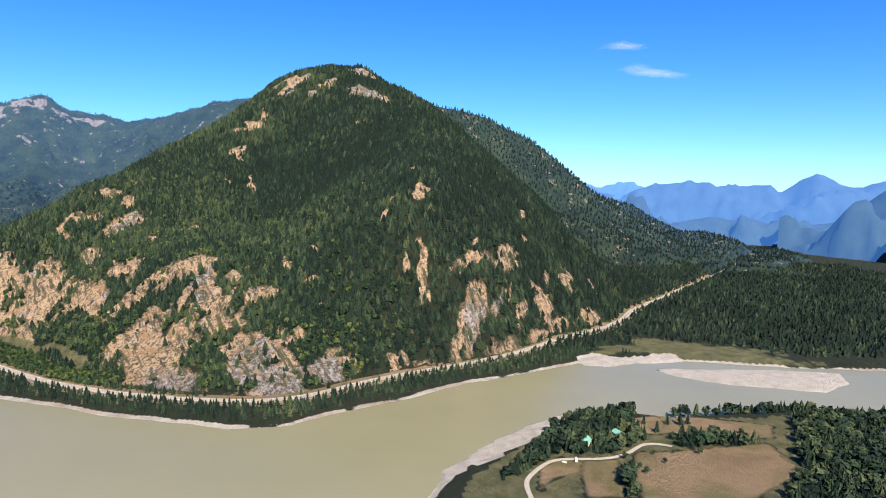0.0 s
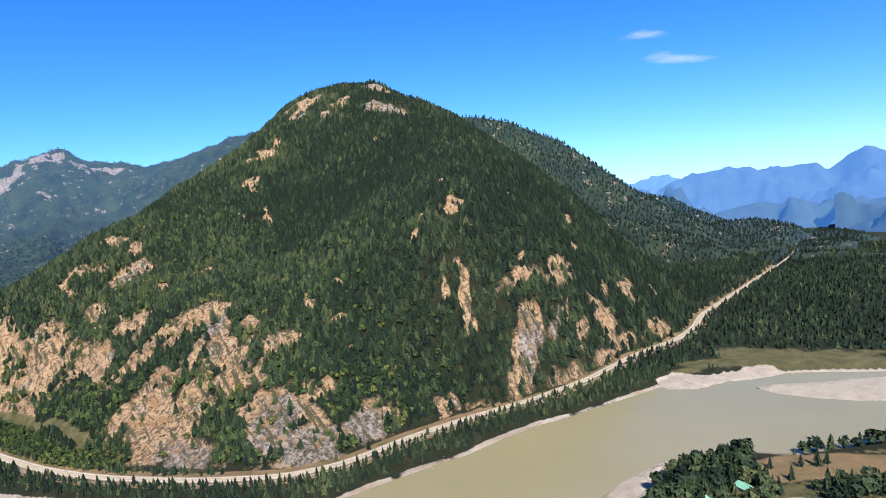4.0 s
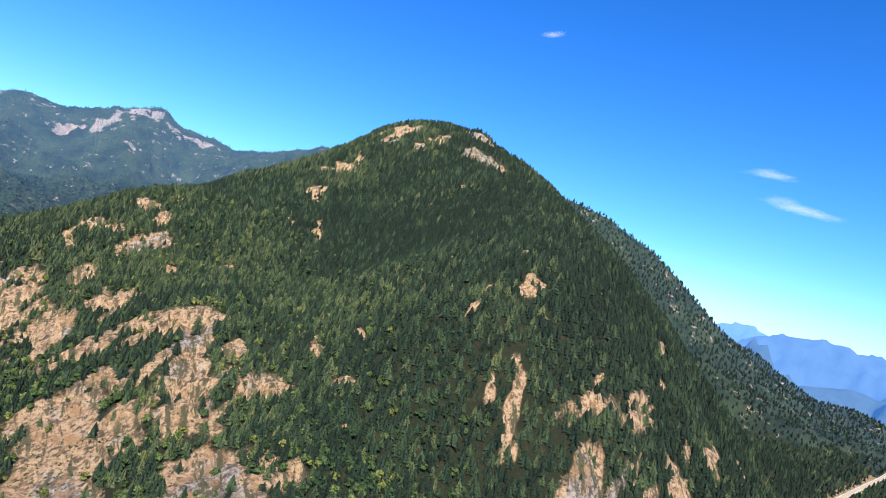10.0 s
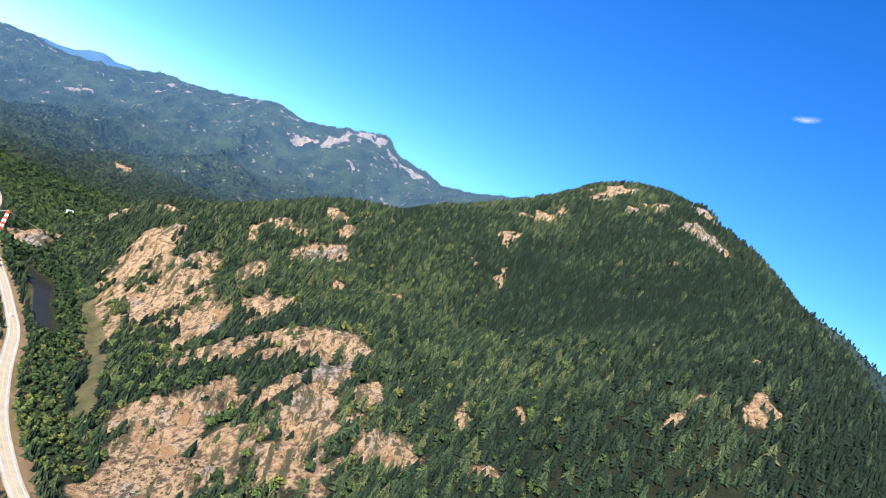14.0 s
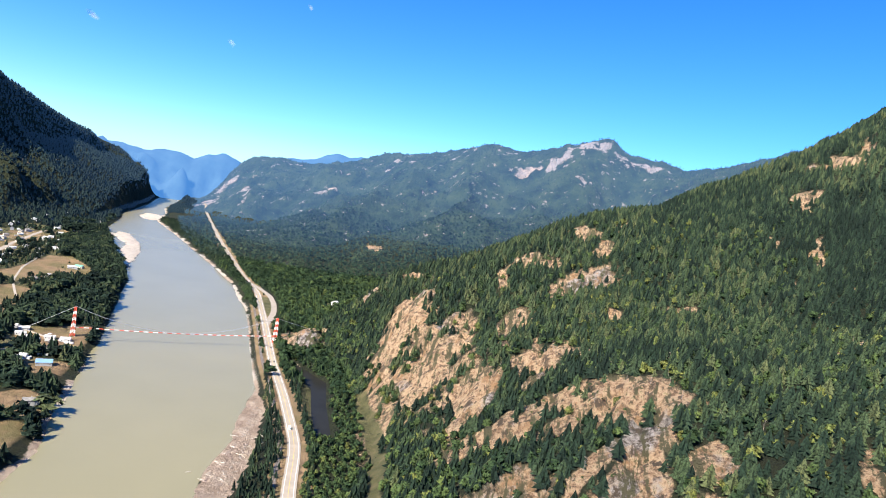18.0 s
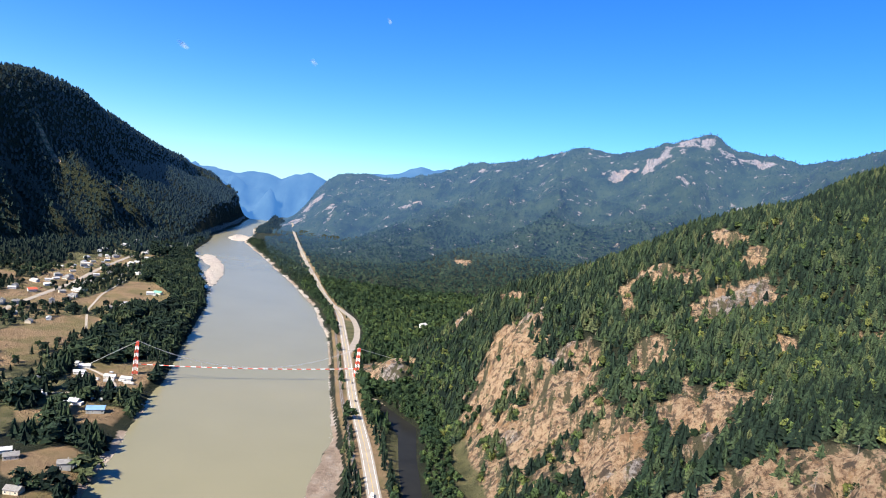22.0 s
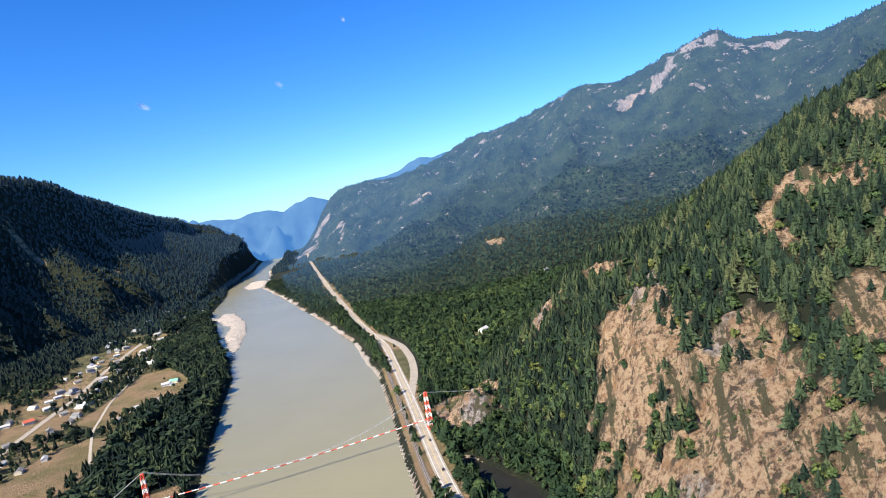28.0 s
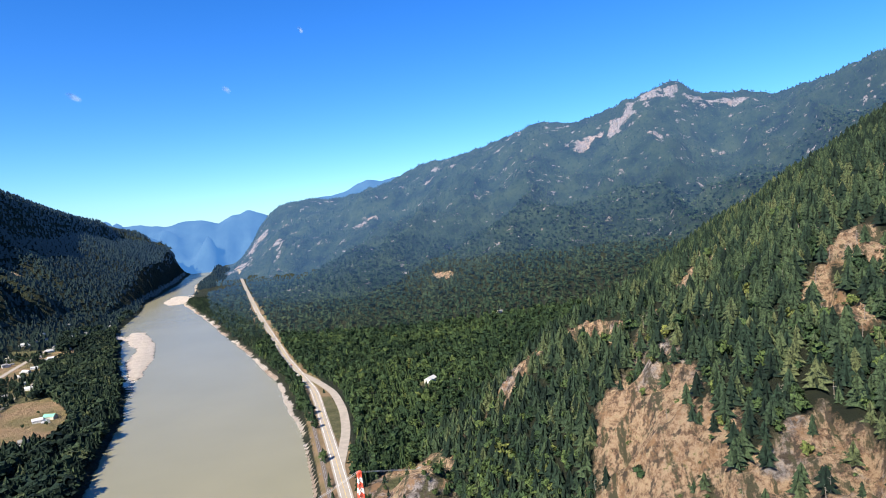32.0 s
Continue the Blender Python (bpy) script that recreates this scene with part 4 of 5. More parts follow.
stand("side_valley_forest", (560, 2300, -400, 900), 12.5, 14, lambda g, p: ((g["kind"] == 0) | (g["kind"] == 4)) & beyond_river(p) & (g["shore"] > 50), SMALL_PINES, CONIFER, (9, 15), "dark conifers filling the side valley", 1.5, 1.0, 0.2)
stand("farm_trees", (100, 800, -420, -20), 6.5, 15, lambda g, p: (g["kind"] == 0) & np.any([inside(p[:, 0], p[:, 1], w) for w in FARM_WOODS], 0) & np.all([np.hypot(p[:, 0] - a, p[:, 1] - b) > 10 for a, b in FARM_HOUSES], 0) & (line_dist(*p.T, FARM_TRACK)[0] > 5), PINES[:3] + ROUND, CONIFER, (8, 18), "dark conifers round the farm on the river bend", 1.2)

p, rng = scatter(-345, 560, 200, 1150, 5.5, 21)
gg = land(*p.T)
ok = (cover(*p.T, gg)["bare"] > 0.46) & (gg["kind"] == 1) & (rng.uniform(0, 1, len(p)) < 0.8 * step(-0.1, 0.3, fbm(*p.T, 22, 301, 3)))
p, hh = p[ok], rng.uniform(1.2, 4.2, ok.sum())
forest("shrubs", p, hh, hh * 1.5, rng.integers(0, 3, len(p)), SPARSE, BROADLEAF, np.clip(rng.normal(0.45, 0.25, len(p)), 0, 1), "low green and rusty shrubs on the dry outcrops", gg["z"][ok] - 0.5 * hh)


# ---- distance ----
def range_backdrop(name, line, depth, base, haze_glow, label, seed, jag=1.0):
    """A far ridge with two slopes and spurs, its blue haze painted in as emission."""
    p = smooth_ridge(line, 22)
    p[:, 2] += (0.4 - np.abs(fbm(p[:, 0], p[:, 1], 330, seed + 3, 5)) * 2.2) * 85 * jag
    for _ in range(160 if jag == 1 else 40):
        p[1:-1, :2] = (p[:-2, :2] + 2 * p[1:-1, :2] + p[2:, :2]) / 4
    t = np.gradient(p[:, :2], axis=0)
    t /= np.hypot(*t.T)[:, None]
    nrm = np.column_stack([-t[:, 1], t[:, 0]])
    s = np.linspace(-1, 1, 25)
    xy = p[:, None, :2] + nrm[:, None] * (s * depth)[None, :, None]
    z = p[:, None, 2] * (1 - np.abs(s) ** 0.9)[None] + fbm(xy[..., 0], xy[..., 1], 240, seed, 5) * 260 * (np.abs(s) * (1.2 - np.abs(s)) * 4)[None] - 15
    z = z + fbm(xy[..., 0], xy[..., 1], 120, seed + 9, 3) * 12
    n, k = z.shape
    i, j = [a.ravel() for a in np.meshgrid(np.arange(n - 1), np.arange(k - 1), indexing="ij")]
    f = np.column_stack([i * k + j, (i + 1) * k + j, (i + 1) * k + j + 1, i * k + j + 1])
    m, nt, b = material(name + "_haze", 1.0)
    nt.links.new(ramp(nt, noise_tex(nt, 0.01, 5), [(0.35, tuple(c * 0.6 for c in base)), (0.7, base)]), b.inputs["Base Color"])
    # the haze is an even blue glow on the whole ridge
    b.inputs["Emission Color"].default_value, b.inputs["Emission Strength"].default_value = (*haze_glow, 1), 1.0
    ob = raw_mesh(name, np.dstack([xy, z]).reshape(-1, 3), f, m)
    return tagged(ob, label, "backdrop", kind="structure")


def smooth_ridge(line, gap):
    p = np.array(line, float)
    d = np.concatenate([[0], np.cumsum(np.hypot(*np.diff(p[:, :2], axis=0).T))])
    s = np.arange(0, d[-1], gap)
    return np.column_stack([np.interp(s, d, p[:, k]) for k in range(3)])


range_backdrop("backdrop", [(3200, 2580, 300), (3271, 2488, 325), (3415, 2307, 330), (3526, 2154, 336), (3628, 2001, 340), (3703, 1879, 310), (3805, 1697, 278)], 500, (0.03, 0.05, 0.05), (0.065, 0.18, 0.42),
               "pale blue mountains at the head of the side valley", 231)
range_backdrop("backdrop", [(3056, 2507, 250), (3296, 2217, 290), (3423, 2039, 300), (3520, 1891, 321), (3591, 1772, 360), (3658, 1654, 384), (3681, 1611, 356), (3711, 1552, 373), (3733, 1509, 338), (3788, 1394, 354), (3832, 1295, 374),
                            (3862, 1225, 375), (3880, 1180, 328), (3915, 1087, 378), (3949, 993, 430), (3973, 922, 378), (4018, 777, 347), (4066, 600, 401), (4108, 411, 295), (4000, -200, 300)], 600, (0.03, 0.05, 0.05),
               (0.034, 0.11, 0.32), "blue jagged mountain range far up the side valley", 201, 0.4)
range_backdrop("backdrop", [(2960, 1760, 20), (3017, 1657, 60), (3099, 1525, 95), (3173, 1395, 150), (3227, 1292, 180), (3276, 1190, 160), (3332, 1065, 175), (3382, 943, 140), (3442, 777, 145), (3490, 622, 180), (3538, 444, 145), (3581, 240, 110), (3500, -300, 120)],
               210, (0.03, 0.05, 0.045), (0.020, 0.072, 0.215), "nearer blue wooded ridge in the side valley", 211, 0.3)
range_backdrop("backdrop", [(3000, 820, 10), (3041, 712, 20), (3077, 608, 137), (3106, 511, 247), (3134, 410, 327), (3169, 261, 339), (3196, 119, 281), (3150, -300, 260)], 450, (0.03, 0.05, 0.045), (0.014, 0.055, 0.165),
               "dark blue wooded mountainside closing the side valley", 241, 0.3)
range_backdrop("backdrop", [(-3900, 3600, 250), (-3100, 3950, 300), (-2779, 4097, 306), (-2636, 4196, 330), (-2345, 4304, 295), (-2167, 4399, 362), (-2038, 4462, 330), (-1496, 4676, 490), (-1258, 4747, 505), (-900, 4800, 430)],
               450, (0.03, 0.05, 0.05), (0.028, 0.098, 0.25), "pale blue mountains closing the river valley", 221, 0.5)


# ---- things ----
def part(name, bm, mat, parent, label=""):
    me = bpy.data.meshes.new(name)
    bm.to_mesh(me)
    bm.free()
    me.materials.append(mat)
    ob = new(name, me)
    ob.parent = parent
    if label:
        ob["label"] = label
    return ob


def thing(name, x, y, z=None, turn=0.0, label="", category="", group=""):
    ob = new(name)
    ob.matrix_world = pose(x, y, float(height(x, y)[0]) if z is None else z, 0, 0, turn)
    return tagged(ob, label, category, group)


def box(bm, cx, cy, cz, sx, sy, sz, turn=None):
    m = Matrix.Translation((cx, cy, cz)) @ (turn or Matrix.Identity(4)) @ Matrix.Diagonal((sx, sy, sz, 1))
    bmesh.ops.create_cube(bm, size=1.0, matrix=m)
    return bm


def beam(bm, a, b, w):
    """A square bar from a to b."""
    a, b = Vector(a), Vector(b)
    q = (b - a).to_track_quat("Z", "Y").to_matrix().to_4x4()
    bmesh.ops.create_cube(bm, size=1.0, matrix=Matrix.Translation((a + b) / 2) @ q @ Matrix.Diagonal((w, w, (b - a).length, 1)))
    return bm


def tube(bm, a, b, r, sides=6, r2=None):
    a, b = Vector(a), Vector(b)
    q = (b - a).to_track_quat("Z", "Y").to_matrix().to_4x4()
    bmesh.ops.create_cone(bm, cap_ends=True, segments=sides, radius1=r, radius2=r if r2 is None else r2, depth=(b - a).length, matrix=Matrix.Translation((a + b) / 2) @ q)
    return bm


PAINT_RED = plain("red_tower_paint", (0.62, 0.09, 0.05), 0.5, 0.15, 0.3)
PAINT_WHITE = plain("white_tower_paint", (0.78, 0.76, 0.72), 0.5, 0.08, 0.3)
STEEL = plain("weathered_steel", (0.42, 0.42, 0.42), 0.5, 0.2, 0.4, 0.6)
CONCRETE = plain("pale_concrete", (0.46, 0.43, 0.39), 0.9, 0.15, 0.3)
WHITE_WALL = plain("white_siding", (0.50, 0.49, 0.465), 0.7, 0.08, 0.3)
CREAM_WALL = plain("cream_siding", (0.55, 0.48, 0.37), 0.8, 0.12, 0.3)
GREY_WALL = plain("grey_siding", (0.32, 0.32, 0.31), 0.8, 0.12, 0.3)
ROOF_GREY = plain("grey_shingle_roof", (0.20, 0.19, 0.18), 0.9, 0.2, 0.6)
ROOF_PALE = plain("pale_metal_roof", (0.46, 0.45, 0.44), 0.45, 0.08, 0.2)
ROOF_RED = plain("red_metal_roof", (0.50, 0.11, 0.06), 0.55, 0.12, 0.2)
ROOF_GREEN = plain("green_metal_roof", (0.16, 0.36, 0.27), 0.5, 0.12, 0.2)
ROOF_BLUE = plain("blue_metal_roof", (0.16, 0.28, 0.48), 0.5, 0.12, 0.2)
GLASS_DARK = plain("dark_window_glass", (0.03, 0.035, 0.04), 0.1, 0.1, 0.3)
BALLAST = plain("brown_track_ballast", (0.17, 0.135, 0.105), 0.95, 0.25, 0.8)
SLEEPER = plain("dark_sleeper_wood", (0.07, 0.05, 0.04), 0.9, 0.2, 0.5)
RUBBER = plain("black_tyre_rubber", (0.02, 0.02, 0.02), 0.85, 0.1, 1.0)
LINE_WHITE = plain("white_road_paint", (0.75, 0.74, 0.70), 0.7, 0.1, 0.4)
LINE_YELLOW = plain("yellow_road_paint", (0.62, 0.42, 0.06), 0.7, 0.1, 0.4)
GRAVEL = plain("pale_gravel", (0.34, 0.295, 0.24), 0.95, 0.2, 0.3)
DRIFTWOOD = plain("bleached_driftwood", (0.52, 0.46, 0.39), 0.9, 0.2, 0.6)
BOULDER = plain("grey_riprap_stone", (0.30, 0.27, 0.235), 0.9, 0.25, 0.5)

# -- river crossing: two red and white masts that carry a pipe on cables --
TOWER_W, TOWER_E = Vector((-575, 847, 8.0)), Vector((-356, 1004, 8.0))
MAST = 38.0
span = (TOWER_E - TOWER_W)
span_turn = math.degrees(math.atan2(span.y, span.x))


def mast(base):
    t = thing("pipeline_tower", base.x, base.y, float(height(base.x, base.y)[0]), span_turn, "tall lattice steel tower banded in red and white beside the river", "tower", "pipeline towers")
    bands = 9
    half = lambda k: 2.7 - 1.5 * k / bands
    for k in range(bands):
        bm, z0, z1 = bmesh.new(), MAST * k / bands, MAST * (k + 1) / bands
        a, b = half(k), half(k + 1)
        low = [(-a, -a, z0), (a, -a, z0), (a, a, z0), (-a, a, z0)]
        top = [(-b, -b, z1), (b, -b, z1), (b, b, z1), (-b, b, z1)]
        for i in range(4):
            j = (i + 1) % 4
            beam(bm, low[i], top[i], 0.75)
            beam(bm, low[i], top[j], 0.38)
            beam(bm, low[j], top[i], 0.38)
            beam(bm, top[i], top[j], 0.45)
        part("mast_section", bm, PAINT_RED if k % 2 == 0 else PAINT_WHITE, t)
    for sx in (-1, 1):
        for sy in (-1, 1):
            part("footing", box(bmesh.new(), sx * 2.7, sy * 2.7, -0.3, 1.8, 1.8, 1.6), CONCRETE, t)
    part("saddle", box(bmesh.new(), 0, 0, MAST + 0.5, 3.2, 3.0, 1.0), PAINT_RED, t, "red cable saddle on the tower top")
    return t


mast(TOWER_W), mast(TOWER_E)
crossing = thing("pipeline_crossing", TOWER_W.x, TOWER_W.y, TOWER_W.z, span_turn, "red and white banded pipe hung on cables across the river", "pipeline")
SPAN = span.length
pipe_z = lambda f: 10.5 - 3.0 * 4 * f * (1 - f)
for side in (-1.1, 1.1):
    bm = bmesh.new()
    top = lambda f: 1 + pipe_z(0.5) + (MAST - pipe_z(0.5)) * (2 * f - 1) ** 2
    for k in range(28):
        f0, f1 = k / 28, (k + 1) / 28
        tube(bm, (SPAN * f0, side, top(f0)), (SPAN * f1, side, top(f1)), 0.16, 5)
    part("main_cable", bm, STEEL, crossing, "sagging steel main cable")
for k in range(44):
    f0, f1 = k / 44, (k + 1) / 44
    part("pipe_section", tube(bmesh.new(), (SPAN * f0, 0, pipe_z(f0)), (SPAN * f1, 0, pipe_z(f1)), 0.55, 8), PAINT_RED if k % 2 else PAINT_WHITE, crossing)
    if 0 < k < 44 and k % 2 == 0:
        part("hanger", beam(bmesh.new(), (SPAN * f0, 0, pipe_z(f0)), (SPAN * f0, 1.1, top(f0)), 0.07), STEEL, crossing)
for base, foot, label in ((TOWER_W, Vector((-634, 838, 9)), "backstay cable to the western anchor"), (TOWER_E, Vector((-318, 1052, 28)), "backstay cable to the anchor on the knoll")):
    st = thing("backstay", base.x, base.y, base.z, 0, label + " of the river crossing", "cable")
    d = foot - base
    for side in (-1, 1):
        off = Vector((-span.y, span.x, 0)).normalized() * side
        part("stay_cable", tube(bmesh.new(), Vector((0, 0, MAST)) + off, Vector((d.x, d.y, d.z)) + off, 0.16, 5), STEEL, st)
    part("anchor_block", box(bmesh.new(), d.x, d.y, d.z - 0.5, 5, 5, 3), CONCRETE, st, "pale concrete anchor block")


# -- houses, sheds and barns --
def house(kind, w, d, h, wall, roof, label, category="house", annex=False):
    t = new(kind)
    part("wall", box(bmesh.new(), 0, 0, h / 2 - 0.3, w, d, h + 0.6), wall, t)
    rise, over = d * 0.28, 0.5
    bm = bmesh.new()
    rows = [[bm.verts.new((sx * (w / 2 + over), y, z)) for y, z in ((-d / 2 - over, h - 0.1), (0, h + rise), (d / 2 + over, h - 0.1), (d / 2 + over, h + 0.18), (0, h + rise + 0.3), (-d / 2 - over, h + 0.18))] for sx in (-1, 1)]
    for k in range(6):
        bm.faces.new((rows[0][k], rows[0][(k + 1) % 6], rows[1][(k + 1) % 6], rows[1][k]))
    for r in rows:
        bm.faces.new((r[0], r[1], r[4], r[5])), bm.faces.new((r[1], r[2], r[3], r[4]))
    bmesh.ops.recalc_face_normals(bm, faces=bm.faces)
    part("roof", bm, roof, t)
    for sx in (-1, 1):
        bm = bmesh.new()
        vs = [bm.verts.new((sx * (w / 2 - 0.02 - k * 0.2), y, z)) for k in (0, 1) for y, z in ((-d / 2, h), (d / 2, h), (0, h + rise))]
        bm.faces.new(vs[:3]), bm.faces.new(vs[3:])
        for k in range(3):
            bm.faces.new((vs[k], vs[(k + 1) % 3], vs[3 + (k + 1) % 3], vs[3 + k]))
        bmesh.ops.recalc_face_normals(bm, faces=bm.faces)
        part("gable", bm, wall, t)
    n = max(2, int(w / 3.5))
    for sy in (-1, 1):
        for k in range(n):
            x = -w / 2 + w * (k + 0.5) / n
            if sy < 0 and k == n // 2:
                part("door", box(bmesh.new(), x, sy * (d / 2 + 0.03), 1.05, 1.0, 0.12, 2.1), GREY_WALL, t)
            else:
                pane = part("window", box(bmesh.new(), x, sy * (d / 2 + 0.03), h * 0.58, 1.3, 0.1, 1.1), GLASS_DARK, t)
                bm = bmesh.new()
                for dx, dz, sx, sz in ((0, 0.6, 1.5, 0.12), (0, -0.6, 1.5, 0.12), (-0.7, 0, 0.12, 1.1), (0.7, 0, 0.12, 1.1)):
                    box(bm, x + dx, sy * (d / 2 + 0.05), h * 0.58 + dz, sx, 0.12, sz)
                part("window_frame", bm, PAINT_WHITE, pane)
    if category == "house":
        part("chimney", box(bmesh.new(), w * 0.22, 0.6, h + rise + 0.2, 0.8, 0.8, 1.6), CONCRETE, t)
    if annex:
        part("annex", box(bmesh.new(), w / 2 + 2.2, -d * 0.1, h * 0.4, 4.6, d * 0.7, h * 0.8), wall, t)
    return tagged(t, label, category)


def put(ob, x, y, turn, used=[]):
    m = pose(x, y, float(height(x, y)[0]), 0, 0, turn)
    if ob.name not in used:
        used.append(ob.name)
        ob.matrix_world = m
        return ob
    return copy_thing(ob, m)


H_GREY = house("house", 11, 8, 3.2, CREAM_WALL, ROOF_GREY, "cream bungalow with a grey shingle roof among trees")
H_WHITE = house("house", 13, 9, 3.4, WHITE_WALL, ROOF_PALE, "white bungalow with a pale metal roof beside the fields", annex=True)
H_RED = house("house", 14, 10, 3.6, WHITE_WALL, ROOF_RED, "white house with a bright red metal roof")
H_DARK = house("house", 10, 8, 5.4, GREY_WALL, ROOF_GREY, "grey two-storey house with a dark roof", annex=True)
SHED = house("shed", 12, 6.5, 3.0, WHITE_WALL, ROOF_PALE, "long white storage shed with a pale metal roof", "shed")
BARN_BLUE = house("barn", 16, 10, 4.0, GREY_WALL, ROOF_BLUE, "grey barn with a blue metal roof", "barn")
BARN_GREEN = house("barn", 15, 10, 4.0, CREAM_WALL, ROOF_GREEN, "cream farm building with a green metal roof", "barn")
LODGE = house("lodge", 16, 11, 5.5, WHITE_WALL, ROOF_PALE, "large white building with a pale roof alone in the forest", "building", annex=True)
for ob, rows in ((SHED, [(-633, 832, 30), (-651, 833, 30), (-584, 818, 20), (-565, 822, 20), (-620, 811, 30), (-506, 617, 50), (-1100, 1240, 60), (-1245, 1530, 62)]),
                 (H_WHITE, [(-552, 732, 20), (-598, 731, 50), (-1069, 1431, 20), (-900, 1266, 40), (-860, 1150, 70), (-1058, 1181, 60), (-1327, 1749, 65), (-1412, 1921, 65), (283, -117, 30)]),
                 (BARN_BLUE, [(-517, 726, 35)]), (BARN_GREEN, [(-893, 1280, 10), (268, -100, 20), (315, -110, 70)]), (LODGE, [(-381, 1398, 70)]),
                 (H_RED, [(-1028, 1120, 60)]),
                 (H_DARK, [(-841, 1181, 30), (-844, 1098, 60), (-1126, 1267, 65), (-1201, 1410, 60), (-976, 1037, 65), (-1284, 1599, 60), (-444, 617, 40)]),
                 (H_GREY, [(-1212, 1486, 65), (-969, 1004, 62), (-955, 976, 60), (-1010, 1160, 60), (-1150, 1330, 60), (-1180, 1440, 62), (-1330, 1650, 63), (-1300, 1690, 60), (-624, 741, 30), (-613, 947, 60), (-492, 612, 50),
                           (-1050, 1240, 30), (-1090, 1320, 60), (-1240, 1480, 60), (-1360, 1800, 65), (-300, 1370, 20), (-442, 571, 15), (-350, 1372, 70), (-322, 1830, 40)])):
    for x, y, turn in rows:
        if line_dist(np.array([float(x)]), np.array([float(y)]), TOWN_ROAD)[0][0] < 14:
            x, y = x + 16, y - 9
        put(ob, x, y, turn)


# the town: houses and sheds in two loose rows along its road
rng = np.random.default_rng(31)
d = np.concatenate([[0], np.cumsum(np.hypot(*np.diff(town, axis=0).T))])
for k in range(70):
    s = 330 + k * 19 + rng.uniform(-7, 7)
    x, y = np.interp(s, d, town[:, 0]), np.interp(s, d, town[:, 1])
    x2, y2 = np.interp(s + 5, d, town[:, 0]), np.interp(s + 5, d, town[:, 1])
    a = math.atan2(y2 - y, x2 - x)
    off = rng.choice((-1, 1)) * rng.uniform(16, 75)
    put(rng.choice([H_GREY, H_WHITE, H_DARK, SHED, SHED, H_WHITE]), x - math.sin(a) * off, y + math.cos(a) * off, math.degrees(a) + rng.uniform(-25, 25) + 90 * rng.integers(0, 2))


# -- cars on the highway --
def car(paint, label, van=False):
    t = new("van" if van else "car")
    body = box(bmesh.new(), 0, 0, 0.72, 4.7 if not van else 6.5, 1.85 if not van else 2.3, 0.75)
    bmesh.ops.bevel(body, geom=body.edges[:], offset=0.15, segments=2, affect="EDGES")
    part("body", body, paint, t)
    cab = box(bmesh.new(), -0.2, 0, 1.35 if not van else 1.9, 2.5 if not van else 5.2, 1.65 if not van else 2.2, 0.62 if not van else 1.9)
    bmesh.ops.bevel(cab, geom=cab.edges[:], offset=0.18, segments=2, affect="EDGES")
    part("cabin", cab, paint, t)
    part("windscreen", box(bmesh.new(), 1.02 if not van else 2.42, 0, 1.33 if not van else 1.7, 0.1, 1.4, 0.5), GLASS_DARK, t)
    for x in (-1.45, 1.45):
        for y in (-0.88, 0.88):
            wheel = part("wheel", tube(bmesh.new(), (x, y - 0.12, 0.33), (x, y + 0.12, 0.33), 0.34, 12), RUBBER, t)
            part("rim", tube(bmesh.new(), (x, y - 0.125, 0.33), (x, y + 0.125, 0.33), 0.2, 10), STEEL, wheel)
    return tagged(t, label, "van" if van else "car")


def on_road(ob, metres, side, flip=False):
    p = highway
    d = np.concatenate([[0], np.cumsum(np.hypot(*np.diff(p, axis=0).T))])
    x, y = np.interp(metres, d, p[:, 0]), np.interp(metres, d, p[:, 1])
    x2, y2 = np.interp(metres + 3, d, p[:, 0]), np.interp(metres + 3, d, p[:, 1])
    a = math.atan2(y2 - y, x2 - x)
    x, y = x - math.sin(a) * side, y + math.cos(a) * side
    ob.matrix_world = pose(x, y, float(np.interp(metres, d, ROAD_Z)) + 0.01, 0, 0, math.degrees(a) + (180 if flip else 0))


ROAD_Z = np.maximum(height(*highway.T), 7.5) + 0.5
road_d = np.concatenate([[0], np.cumsum(np.hypot(*np.diff(highway, axis=0).T))])
def road_at(x, y):
    return float(road_d[np.argmin(np.hypot(highway[:, 0] - x, highway[:, 1] - y))])
for (x, y), side, flip, paint, label, van in (((-320, 912), -2, False, (0.03, 0.03, 0.035), "black car driving on the highway", False), ((-293, 853), -2, False, (0.06, 0.06, 0.07), "dark grey car driving on the highway", False),
                                              ((-352, 975), -2, False, (0.05, 0.05, 0.06), "dark car near the tower", False), ((-205, 690), 2, True, (0.7, 0.7, 0.7), "white van on the highway", True),
                                              ((-640, 1530), 2, True, (0.35, 0.05, 0.04), "red car on the long straight", False), ((640, 236), 2, False, (0.6, 0.6, 0.6), "pale car below the cliffs", False)):
    on_road(car(plain("car_paint", paint, 0.3, 0.05, 0.2), label, van), road_at(x, y), side, flip)

# -- road markings, railway, farm track, bridge apron --
for name, off, mat in (("centre_line", 0.0, LINE_YELLOW), ("edge_line", 4.2, LINE_WHITE), ("edge_line", -4.2, LINE_WHITE)):
    ob = ribbon(name, highway, off + 0.16, off - 0.16, 0.02, mat, 0.005, ROAD_Z)
    ob.parent = road
rail_line = highway[(highway[:, 0] < 1300) & (highway[:, 1] < 2700)]
t = np.gradient(rail_line, axis=0)
t /= np.hypot(*t.T)[:, None]
# the track runs on the water side of the highway
rail_line = rail_line + np.column_stack([-t[:, 1], t[:, 0]]) * 13.5
rail_z = np.full(len(rail_line), 7.9)
track = new("railway_track")
tagged(track, "single railway track on brown ballast beside the highway", "railway", kind="structure")
